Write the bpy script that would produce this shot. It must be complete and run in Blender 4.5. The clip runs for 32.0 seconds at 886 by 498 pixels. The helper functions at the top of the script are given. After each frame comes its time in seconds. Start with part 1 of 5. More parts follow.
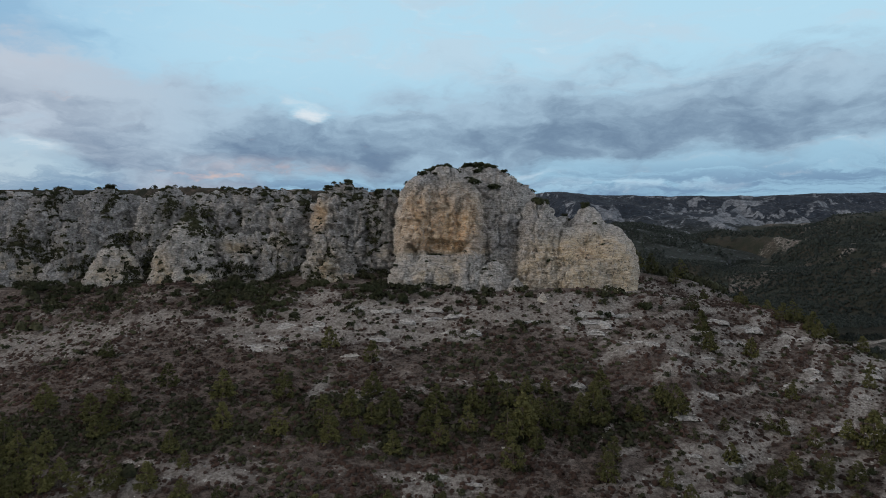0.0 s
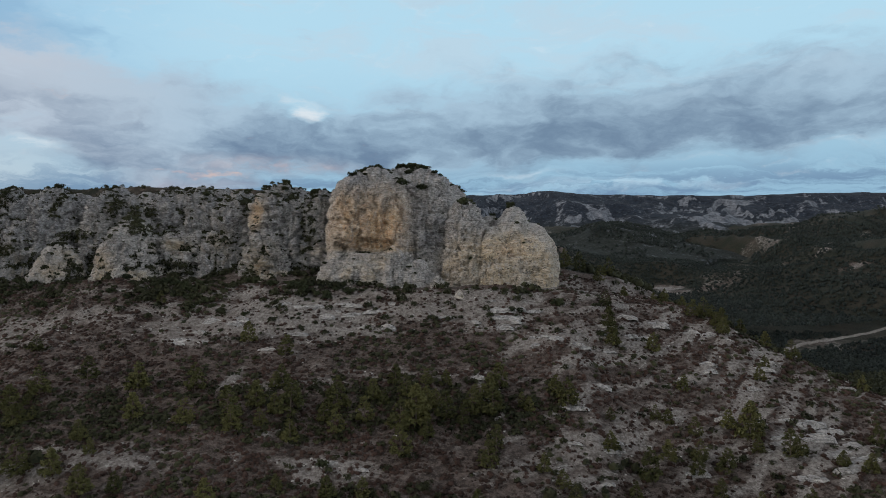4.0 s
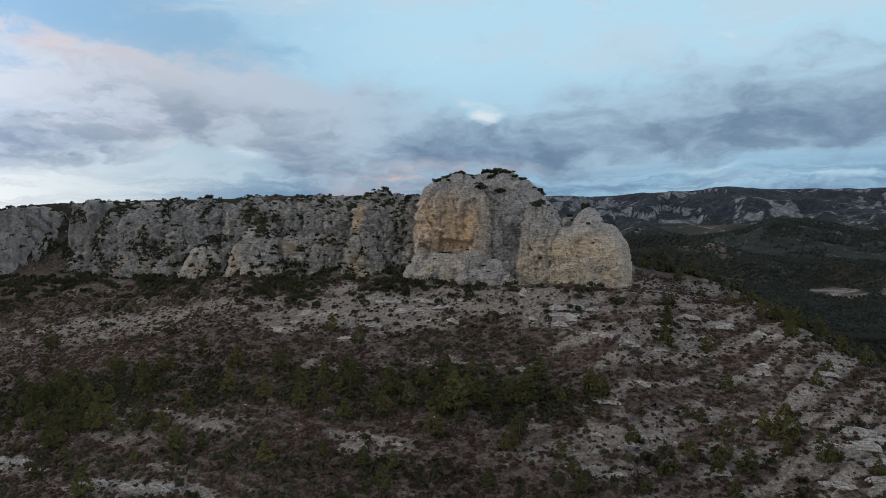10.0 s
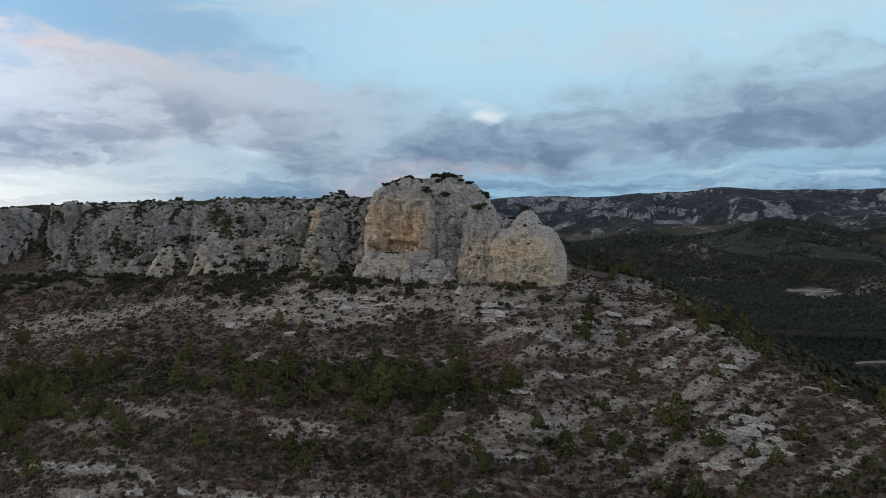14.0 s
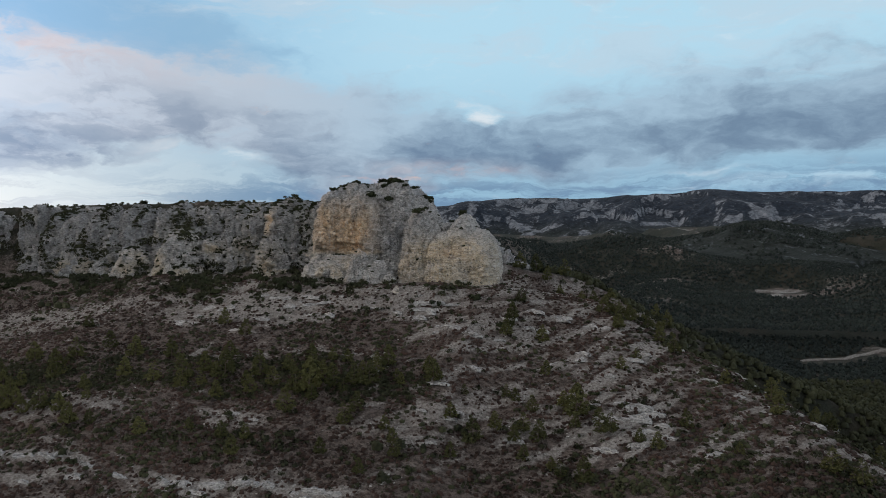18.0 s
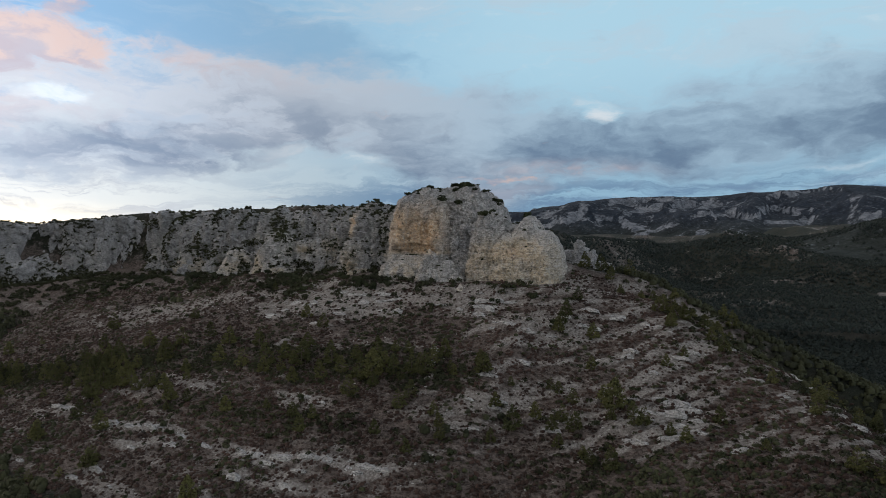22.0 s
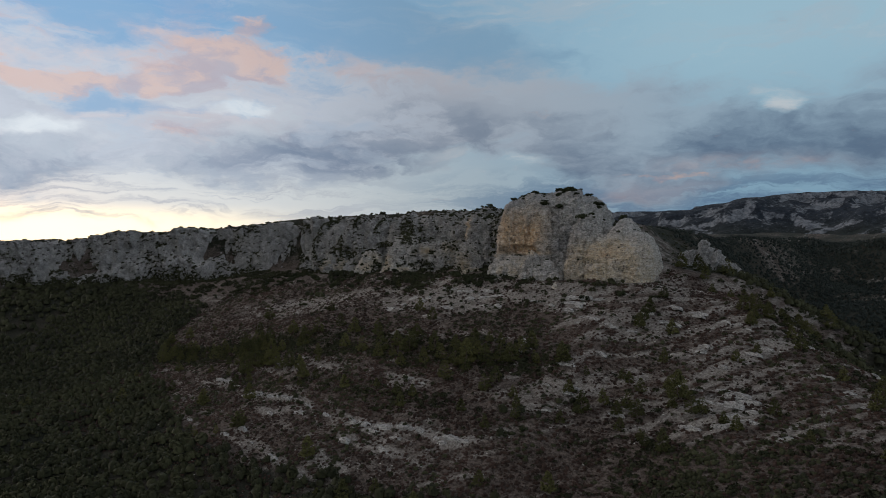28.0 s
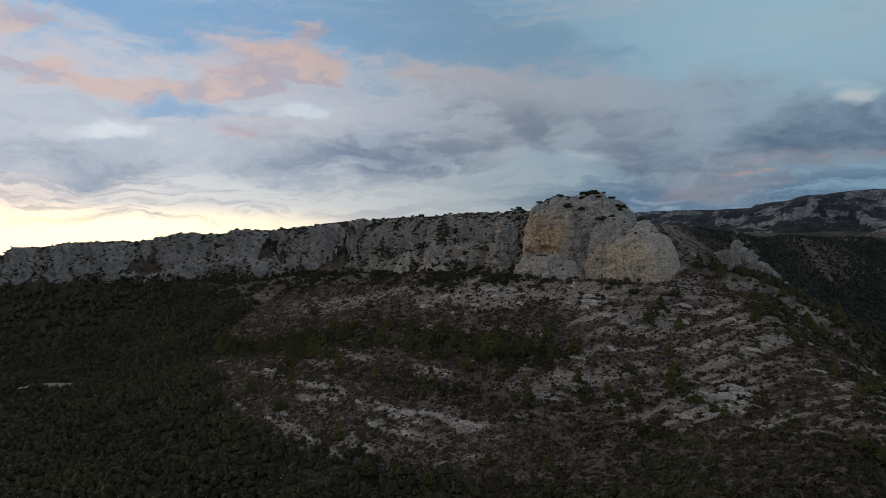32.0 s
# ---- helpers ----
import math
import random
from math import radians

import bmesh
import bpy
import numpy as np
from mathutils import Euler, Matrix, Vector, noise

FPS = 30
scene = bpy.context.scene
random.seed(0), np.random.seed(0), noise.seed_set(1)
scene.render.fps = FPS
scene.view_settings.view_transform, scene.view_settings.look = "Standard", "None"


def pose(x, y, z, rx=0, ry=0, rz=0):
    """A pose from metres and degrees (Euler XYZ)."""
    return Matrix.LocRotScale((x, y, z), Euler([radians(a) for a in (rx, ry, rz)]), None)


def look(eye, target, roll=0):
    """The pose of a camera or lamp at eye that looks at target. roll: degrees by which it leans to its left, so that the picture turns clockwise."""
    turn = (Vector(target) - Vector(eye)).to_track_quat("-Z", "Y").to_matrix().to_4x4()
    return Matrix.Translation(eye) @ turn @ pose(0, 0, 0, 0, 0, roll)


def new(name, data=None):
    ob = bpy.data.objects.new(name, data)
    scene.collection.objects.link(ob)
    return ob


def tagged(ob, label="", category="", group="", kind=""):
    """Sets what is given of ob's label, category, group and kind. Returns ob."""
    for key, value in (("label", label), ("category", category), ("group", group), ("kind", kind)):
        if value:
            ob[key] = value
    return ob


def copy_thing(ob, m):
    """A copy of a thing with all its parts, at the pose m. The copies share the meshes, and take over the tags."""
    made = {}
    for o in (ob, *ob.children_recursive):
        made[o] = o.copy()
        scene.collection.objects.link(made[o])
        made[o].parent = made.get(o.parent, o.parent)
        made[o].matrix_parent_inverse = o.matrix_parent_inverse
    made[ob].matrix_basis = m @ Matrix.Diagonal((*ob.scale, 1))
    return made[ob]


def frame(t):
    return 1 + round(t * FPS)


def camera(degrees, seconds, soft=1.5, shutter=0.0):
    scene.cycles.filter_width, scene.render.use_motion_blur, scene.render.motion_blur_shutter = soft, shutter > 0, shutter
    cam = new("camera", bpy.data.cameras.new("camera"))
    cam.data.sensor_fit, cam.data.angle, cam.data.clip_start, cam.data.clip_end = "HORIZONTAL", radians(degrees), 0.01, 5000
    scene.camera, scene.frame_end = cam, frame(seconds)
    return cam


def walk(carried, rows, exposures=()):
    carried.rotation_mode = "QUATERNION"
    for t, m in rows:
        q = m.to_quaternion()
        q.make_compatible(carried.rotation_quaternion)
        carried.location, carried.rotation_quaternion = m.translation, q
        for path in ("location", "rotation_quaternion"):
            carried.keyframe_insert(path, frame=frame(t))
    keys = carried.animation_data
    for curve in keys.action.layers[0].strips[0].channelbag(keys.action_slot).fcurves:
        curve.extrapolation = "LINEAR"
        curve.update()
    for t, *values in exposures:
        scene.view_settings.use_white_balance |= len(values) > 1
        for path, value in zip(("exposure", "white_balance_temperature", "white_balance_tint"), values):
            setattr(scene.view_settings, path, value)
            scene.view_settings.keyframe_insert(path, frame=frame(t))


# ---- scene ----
cam = camera(65.3, 32.0, soft=0.9)
EXPOSURES = [(0.0, 0.0), (19.5, 0.0), (22.0, -0.12), (24.5, -0.35), (28.0, -0.58), (32.0, -0.68)]
PATH = [
    (0, (0.17, -0.11, 0.03), (-1.47, 199.88, 0.28), -0.16),
    (1, (6.63, -2.20, -0.11), (5.08, 197.80, 0.15), -0.07),
    (2, (13.11, -4.29, -0.22), (11.60, 195.70, -0.10), -0.07),
    (3, (19.61, -6.39, -0.29), (18.42, 193.60, -0.26), -0.09),
    (4, (26.14, -8.50, -0.33), (24.98, 191.49, -0.38), -0.08),
    (4.5, (29.41, -9.56, -0.34), (27.46, 190.43, -0.43), -0.11),
    (6.5, (42.51, -13.82, -0.34), (27.66, 185.63, -0.28), -0.17),
    (7, (45.80, -14.89, -0.34), (25.60, 184.09, -0.26), -0.17),
    (8, (52.37, -17.03, -0.31), (21.42, 180.56, -0.31), -0.14),
    (9, (58.95, -19.19, -0.28), (17.66, 176.51, -0.24), -0.21),
    (9.5, (62.24, -20.26, -0.26), (15.78, 174.26, -0.21), -0.21),
    (10, (65.53, -21.35, -0.25), (14.27, 171.97, -0.20), -0.24),
    (10.5, (68.82, -22.43, -0.23), (15.77, 170.41, -0.28), -0.26),
    (11, (72.11, -23.51, -0.21), (19.27, 169.38, -0.18), -0.23),
    (12, (78.69, -25.68, -0.18), (26.09, 167.27, -0.04), -0.27),
    (13, (85.28, -27.86, -0.15), (33.07, 165.20, -0.03), -0.22),
    (14, (91.85, -30.05, -0.12), (39.83, 163.07, -0.07), -0.17),
    (14.5, (95.14, -31.14, -0.11), (43.17, 161.99, -0.15), -0.15),
    (16.5, (108.28, -35.52, -0.09), (56.99, 157.79, 0.21), -0.14),
    (17, (111.56, -36.62, -0.08), (60.47, 156.74, 0.27), -0.12),
    (18, (118.12, -38.82, -0.08), (67.32, 154.62, 0.37), -0.17),
    (18.5, (121.40, -39.92, -0.09), (69.43, 153.21, 0.43), -0.17),
    (19, (124.67, -41.01, -0.09), (70.86, 151.61, 0.43), -0.19),
    (19.5, (127.95, -42.11, -0.09), (72.15, 149.95, 0.53), -0.16),
    (20, (131.22, -43.21, -0.10), (71.35, 147.62, 0.53), -0.14),
    (20.5, (134.49, -44.31, -0.11), (69.13, 144.71, 0.49), -0.18),
    (21, (137.76, -45.41, -0.11), (66.62, 141.51, 0.55), -0.19),
    (22, (144.29, -47.61, -0.13), (61.95, 134.65, 0.55), -0.21),
    (23, (150.82, -49.81, -0.14), (57.61, 127.15, 0.63), -0.25),
    (23.5, (154.08, -50.90, -0.14), (55.57, 123.15, 0.60), -0.27),
    (24, (157.34, -52.00, -0.15), (55.00, 119.83, 0.65), -0.21),
    (24.5, (160.60, -53.09, -0.15), (58.48, 118.87, 0.65), -0.20),
    (26.5, (173.64, -57.46, -0.12), (66.88, 111.66, 0.76), -0.31),
    (27, (176.89, -58.55, -0.11), (64.91, 107.16, 0.85), -0.35),
    (28, (183.41, -60.72, -0.06), (61.38, 97.74, 0.98), -0.37),
    (28.5, (186.67, -61.80, -0.03), (60.00, 92.97, 0.99), -0.44),
    (29, (189.93, -62.87, 0.01), (59.18, 88.47, 1.06), -0.47),
    (29.5, (193.19, -63.95, 0.06), (59.05, 84.39, 1.16), -0.47),
    (30, (196.45, -65.02, 0.11), (61.30, 82.40, 1.25), -0.51),
    (30.5, (199.71, -66.09, 0.17), (64.79, 81.54, 1.29), -0.51),
    (31, (202.98, -67.16, 0.25), (68.13, 80.53, 1.38), -0.46),
    (32, (209.52, -69.29, 0.43), (74.93, 78.65, 1.47), -0.47),
]
walk(cam, [(t, look(eye, target, roll)) for t, eye, target, roll in PATH], EXPOSURES)

# ---------------------------------------------------------------- world and light
SUN_BEARING = -84.0     # degrees clockwise from +y: the sun has just gone down in the west
sun_dir = Vector((math.sin(radians(SUN_BEARING)), math.cos(radians(SUN_BEARING)), 0.03)).normalized()


class Nodes:
    """A short way to write node trees."""

    def __init__(self, tree):
        self.tree = tree
        tree.nodes.clear()

    def add(self, kind, inputs=(), **settings):
        n = self.tree.nodes.new(kind)
        for key, value in settings.items():
            setattr(n, key, value)
        for key, value in dict(inputs).items():
            self.put(n.inputs[key], value)
        return n

    def put(self, socket, value):
        if isinstance(value, bpy.types.NodeSocket):
            self.tree.links.new(value, socket)
        elif isinstance(value, bpy.types.Node):
            self.tree.links.new(value.outputs[0], socket)
        else:
            socket.default_value = value

    def math(self, op, a, b=0.0, c=0.0, clamp=False):
        return self.add("ShaderNodeMath", {0: a, 1: b, 2: c}, operation=op, use_clamp=clamp).outputs[0]

    def vec(self, op, a, b=(0, 0, 0)):
        n = self.add("ShaderNodeVectorMath", {0: a}, operation=op)
        if op == "SCALE":
            self.put(n.inputs["Scale"], b)
        else:
            self.put(n.inputs[1], b)
        return n.outputs["Value"] if op in ("DOT_PRODUCT", "LENGTH") else n.outputs[0]

    def ramp(self, value, a, b, lo=0.0, hi=1.0):
        return self.add("ShaderNodeMapRange", {0: value, 1: a, 2: b, 3: lo, 4: hi}, interpolation_type="SMOOTHSTEP").outputs[0]

    def mix(self, factor, a, b, blend="MIX"):
        n = self.add("ShaderNodeMix", data_type="RGBA", blend_type=blend)
        self.put(n.inputs["Factor"], factor)
        self.put(n.inputs["A"], a)
        self.put(n.inputs["B"], b)
        return n.outputs["Result"]

    def noise(self, vector, scale, detail=4.0, rough=0.5, distort=0.0):
        n = self.add("ShaderNodeTexNoise", {"Vector": vector, "Scale": scale, "Detail": detail, "Roughness": rough, "Distortion": distort})
        return n.outputs["Fac"]


def rgb(r, g, b):
    """Linear colour from display values 0 to 255."""
    f = lambda c: c / 12.92 if c <= 0.04045 else ((c + 0.055) / 1.055) ** 2.4
    return (f(r / 255), f(g / 255), f(b / 255), 1.0)


def build_world():
    world = bpy.data.worlds.new("evening_sky")
    world.use_nodes = True
    scene.world = world
    k = Nodes(world.node_tree)
    way = k.add("ShaderNodeTexCoord").outputs["Generated"]
    part = k.add("ShaderNodeSeparateXYZ", {0: way})
    # bearing clockwise from +y, and height over the horizon, in degrees
    bearing = k.math("MULTIPLY", k.math("ARCTAN2", part.outputs[0], part.outputs[1]), 57.2958)
    height = k.math("MULTIPLY", k.math("ARCSINE", part.outputs[2]), 57.2958)
    sunward = k.vec("DOT_PRODUCT", way, tuple(sun_dir))
    south = k.ramp(part.outputs[1], 0.15, -0.5)

    field = k.add("ShaderNodeCombineXYZ", {0: bearing, 1: k.math("MULTIPLY", height, 2.1), 2: 4.0}).outputs[0]
    bend = k.vec("SUBTRACT", k.add("ShaderNodeTexNoise", {"Vector": field, "Scale": 0.13, "Detail": 6.0, "Roughness": 0.55}).outputs["Color"], (0.5, 0.5, 0.5))
    field = k.vec("ADD", field, k.vec("SCALE", bend, 9.0))
    bent = k.add("ShaderNodeSeparateXYZ", {0: bend})
    bearing_bent = k.math("MULTIPLY_ADD", bent.outputs[0], 9.0, bearing)
    height_bent = k.math("MULTIPLY_ADD", bent.outputs[1], 4.0, height)

    def at(b, h, wide, high):
        """A soft patch in the sky with an uneven outline, 1 in its middle."""
        u = k.math("DIVIDE", k.math("SUBTRACT", bearing_bent, b), wide)
        v = k.math("DIVIDE", k.math("SUBTRACT", height_bent, h), high)
        return k.math("EXPONENT", k.math("MULTIPLY", k.math("ADD", k.math("MULTIPLY", u, u), k.math("MULTIPLY", v, v)), -1.0))

    def along(*stops):
        """A height that changes with the bearing: pairs of bearing and degrees."""
        n = k.add("ShaderNodeValToRGB", {0: k.math("MULTIPLY_ADD", bearing, 1 / 140, 100 / 140)})
        n.color_ramp.interpolation = "EASE"
        for i, (b, h) in enumerate(stops):
            e = n.color_ramp.elements[i] if i < 2 else n.color_ramp.elements.new((b + 100) / 140)
            e.position, e.color = (b + 100) / 140, (h / 20, h / 20, h / 20, 1)
        return k.math("MULTIPLY", n.outputs[0], 20.0)

    def total(*terms):
        out = 0.0
        for weight, term in terms:
            out = k.math("MULTIPLY_ADD", term, weight, out)
        return out

    puff = k.noise(field, 0.15, 9.0, 0.55, 0.1)
    fleck = k.noise(k.vec("MULTIPLY", field, (0.75, 1.2, 1.0)), 0.42, 8.0, 0.58, 0.1)
    puff_up = k.noise(k.vec("ADD", field, (0.0, 3.0, 0.0)), 0.15, 9.0, 0.55, 0.1)
    wisps = k.noise(k.vec("MULTIPLY", field, (0.5, 1.5, 1.0)), 0.10, 8.0, 0.62, 0.6)
    streaks = k.noise(k.vec("MULTIPLY", field, (0.22, 2.2, 1.0)), 0.28, 7.0, 0.6, 0.3)

    # clear sky: pale blue, brighter and warmer low in the west
    clear = k.mix(k.ramp(height, 1.0, 17.0), rgb(132, 172, 200), rgb(172, 210, 230))
    west = k.ramp(sunward, 0.35, 0.92)
    clear = k.mix(west, clear, k.mix(k.ramp(height, 3.0, 19.0), rgb(204, 210, 214), rgb(108, 158, 202)))
    glow = k.math("MULTIPLY", k.ramp(sunward, 0.78, 0.96), k.ramp(height, 4.2, 2.2))
    clear = k.mix(glow, clear, (1.5, 1.28, 0.86, 1.0))
    nishita = k.add("ShaderNodeTexSky", sky_type="NISHITA", sun_disc=False, sun_elevation=radians(1.5), sun_rotation=radians(SUN_BEARING))
    clear = k.mix(1.0, clear, k.vec("SCALE", nishita.outputs[0], 0.02), "ADD")

    # streaked haze low over the ridge
    low = k.math("MULTIPLY", k.ramp(height, 7.5, 4.5), k.ramp(bearing, -48.0, -24.0))
    clear = k.mix(k.math("MULTIPLY", low, k.ramp(streaks, 0.38, 0.60)), clear, rgb(112, 142, 172))
    clear = k.mix(k.math("MULTIPLY", k.ramp(height, 10.5, 14.0), k.ramp(wisps, 0.46, 0.64, 0.0, 0.45)), clear, rgb(188, 204, 218))
    dusk = k.math("MULTIPLY", k.ramp(bearing, -38.0, -52.0), k.math("MULTIPLY", k.ramp(height, 8.0, 5.5), k.ramp(height, 2.2, 3.6)))
    clear = k.mix(k.math("MULTIPLY", dusk, k.ramp(streaks, 0.44, 0.62, 0.0, 0.6)), clear, rgb(150, 156, 172))
    # the grey-blue bank of cloud: its upper and lower edge
    top = along((-90, 17.5), (-60, 16.5), (-47, 16.0), (-34, 16.8), (-23, 14.2), (-12, 12.4), (-3, 13.8), (9, 14.8), (32, 15.2))
    foot = along((-90, 5.0), (-60, 5.5), (-47, 6.0), (-37, 8.0), (-30, 7.0), (-22, 4.6), (-9, 6.0), (5, 6.8), (32, 7.8))
    over = k.math("SUBTRACT", height_bent, foot)
    bank = k.math("MULTIPLY", k.ramp(over, -2.4, 2.4), k.ramp(k.math("SUBTRACT", height_bent, top), 2.2, -4.5))
    gaps = total((1.5, at(-10.6, 10.5, 1.5, 0.8)), (0.5, at(-12.0, 11.6, 2.5, 0.6)), (1.0, at(-25.0, 9.7, 1.7, 0.6)), (1.0, at(-29.5, 7.4, 2.4, 0.7)), (1.2, at(-38.5, 8.3, 3.5, 0.7)), (0.8, at(-33.0, 9.3, 2.5, 0.5)),
                 (2.2, at(-54.5, 11.0, 2.8, 0.8)), (1.3, at(-53.5, 9.4, 2.2, 0.6)), (2.0, at(-68.0, 9.2, 5.0, 1.0)), (0.5, at(14.0, 12.6, 4.0, 0.8)), (0.7, at(-62.0, 6.5, 9.0, 1.2)), (0.5, at(-4.0, 11.5, 4.0, 0.5)))
    cover = total((0.66, bank), (0.75, puff), (0.28, fleck), (0.25, wisps), (-0.30, gaps))
    cloud = k.ramp(cover, 0.72, 1.16)
    clear = k.mix(k.math("MULTIPLY", k.ramp(k.math("ADD", gaps, k.math("MULTIPLY", k.math("SUBTRACT", fleck, 0.5), 3.0)), 0.15, 1.7), 0.85), clear, rgb(218, 225, 231))
    clear = k.mix(k.math("MULTIPLY", total((0.9, at(6.5, 6.1, 2.2, 0.22)), (0.8, at(29.0, 7.6, 5.0, 0.4)), (0.5, at(14.0, 5.0, 7.0, 0.35))), k.ramp(fleck, 0.36, 0.56)), clear, rgb(190, 214, 230))
    rim = k.ramp(k.math("SUBTRACT", puff, puff_up), -0.06, 0.12)
    deep = total((0.38, k.ramp(over, 7.0, 0.4)), (1.9, k.math("SUBTRACT", puff, 0.43)), (0.7, k.math("SUBTRACT", fleck, 0.44)), (-0.25, rim),
                 (0.35, at(20.0, 10.5, 14.0, 3.0)), (0.3, at(0.0, 9.2, 9.0, 1.5)), (0.35, at(-16.0, 8.5, 6.0, 2.0)), (0.4, at(-47.0, 8.6, 6.0, 1.6)), (-0.3, at(-30.0, 12.5, 10.0, 2.5)))
    lit = k.mix(k.ramp(bearing, -10.0, -42.0), rgb(162, 188, 208), rgb(190, 197, 209))
    tone = k.mix(k.ramp(deep, 0.0, 1.05), lit, k.mix(k.ramp(bearing, 10.0, -30.0), rgb(102, 124, 150), rgb(92, 114, 144)))
    rose = total((0.35, at(-66.0, 15.5, 15.0, 3.0)), (0.45, at(-58.0, 10.2, 7.0, 1.2)), (0.6, at(-14.0, 6.6, 5.0, 0.6)), (0.4, at(-24.0, 4.6, 7.0, 0.7)), (0.5, at(-5.0, 3.9, 1.6, 0.6)))
    tone = k.mix(k.math("MULTIPLY", rose, k.ramp(puff, 0.36, 0.56)), tone, rgb(216, 190, 186))
    sky = k.mix(k.math("MULTIPLY", cloud, 0.92), clear, tone)
    crumble = total((0.55, puff), (0.30, fleck), (0.15, wisps))
    broken = k.math("MULTIPLY", at(-56.0, 10.5, 20.0, 6.0), k.ramp(crumble, 0.47, 0.60))
    sky = k.mix(k.math("MULTIPLY", broken, 0.8), sky, k.mix(k.ramp(height, 11.5, 14.5), rgb(196, 206, 216), rgb(216, 188, 182)))
    hole = k.math("MULTIPLY", at(-52.0, 12.0, 24.0, 6.0), k.ramp(crumble, 0.50, 0.38))
    sky = k.mix(k.math("MULTIPLY", hole, 0.3), sky, k.mix(k.ramp(height, 7.0, 14.0), rgb(150, 176, 200), rgb(104, 150, 192)))
    gloom = k.math("MULTIPLY", total((0.9, at(-48.0, 7.6, 8.0, 1.6)), (0.6, at(-38.0, 11.0, 8.0, 2.2)), (0.5, at(-66.0, 2.6, 12.0, 0.35))), k.ramp(crumble, 0.44, 0.56))
    sky = k.mix(k.math("MULTIPLY", gloom, 0.7), sky, rgb(104, 124, 152))
    # blue gaps and crisp salmon clouds in the west
    gap = total((1.0, at(-64.0, 17.5, 6.0, 2.0)), (1.0, at(-47.0, 19.0, 9.0, 2.4)), (0.8, at(-63.0, 11.2, 8.0, 0.8)), (0.8, at(-41.0, 17.0, 8.0, 2.0)), (0.6, at(-33.0, 15.5, 9.0, 2.0)))
    sky = k.mix(k.math("MULTIPLY", k.ramp(k.math("ADD", gap, k.math("MULTIPLY", k.math("SUBTRACT", 0.5, crumble), 2.2)), 0.25, 0.85), 0.8), sky, k.mix(west, rgb(146, 184, 210), rgb(134, 170, 204)))
    salmon = total((1.0, at(-75.0, 13.6, 6.0, 0.9)), (1.0, at(-66.0, 12.2, 6.0, 0.8)), (0.9, at(-60.0, 13.2, 4.0, 0.9)), (1.0, at(-55.0, 14.8, 6.0, 1.4)), (0.9, at(-51.5, 17.2, 3.0, 1.0)), (1.0, at(-75.0, 16.4, 5.0, 1.1)),
                   (0.8, at(-58.5, 9.2, 3.0, 0.8)), (0.7, at(-19.5, 5.7, 5.0, 0.35)), (0.6, at(-38.0, 4.4, 4.0, 0.4)))
    salmon = k.ramp(k.math("ADD", salmon, k.math("MULTIPLY", k.math("SUBTRACT", crumble, 0.5), 3.4)), 0.42, 0.85)
    sky = k.mix(k.math("MULTIPLY", salmon, 0.8), sky, k.mix(rim, rgb(176, 168, 180), rgb(208, 184, 178)))
    veil = k.math("MULTIPLY", k.ramp(height, 9.0, 15.0), k.ramp(wisps, 0.44, 0.70))
    sky = k.mix(k.math("MULTIPLY", veil, 0.2), sky, k.mix(west, rgb(186, 206, 220), rgb(192, 202, 216)))
    sky = k.vec("SCALE", sky, k.ramp(sunward, 0.62, 0.96, 1.0, 1.55))
    # overhead the sheet closes to an even grey; the unseen southern sky is brightened as fill for the cliffs
    sky = k.mix(k.ramp(height, 21.0, 36.0), sky, ZENITH)
    sky = k.mix(k.math("MULTIPLY", south, k.ramp(height, 40.0, 5.0)), sky, SOUTH)
    k.add("ShaderNodeOutputWorld", {0: k.add("ShaderNodeBackground", {0: sky, 1: SKY_STRENGTH})})


ZENITH = (0.50, 0.51, 0.54, 1.0)
SOUTH = (1.36, 1.36, 1.42, 1.0)
SKY_STRENGTH = 1.06
build_world()
sun = new("sun", bpy.data.lights.new("sun", "SUN"))
sun.data.energy, sun.data.angle, sun.data.color = 1.5, radians(36), (1.0, 0.87, 0.74)
sun.matrix_world = look((0, 0, 0), (math.sin(radians(72)), math.cos(radians(72)), -0.26))


# ---------------------------------------------------------------- noise in numpy
def scramble(ix, iy, iz, seed):
    h = (ix.astype(np.uint32) * np.uint32(374761393)) ^ (iy.astype(np.uint32) * np.uint32(668265263)) ^ (iz.astype(np.uint32) * np.uint32(2147483647 - 40503))
    h = (h + np.uint32(seed * 974711 + 12345)) & np.uint32(0xFFFFFFFF)
    h = (h ^ (h >> np.uint32(13))) * np.uint32(1274126177)
    h = (h ^ (h >> np.uint32(16))) * np.uint32(2246822519)
    h = h ^ (h >> np.uint32(15))
    return h.astype(np.float64) / 4294967295.0


def bumps(p, seed=0):
    """Smooth value noise, -1 to 1, at points p (n, 3)."""
    base = np.floor(p)
    f = p - base
    f = f * f * f * (f * (f * 6 - 15) + 10)
    i = base.astype(np.int64)
    total = np.zeros(len(p))
    for dx in (0, 1):
        for dy in (0, 1):
            for dz in (0, 1):
                w = (f[:, 0] if dx else 1 - f[:, 0]) * (f[:, 1] if dy else 1 - f[:, 1]) * (f[:, 2] if dz else 1 - f[:, 2])
                total += w * scramble(i[:, 0] + dx, i[:, 1] + dy, i[:, 2] + dz, seed)
    return total * 2 - 1


def fractal(p, octaves=4, seed=0, gain=0.5):
    total, amp, size = np.zeros(len(p)), 1.0, 0.0
    for n in range(octaves):
        total += amp * bumps(p * 2.03 ** n + 17.3 * n, seed + n)
        size += amp
        amp *= gain
    return total / size


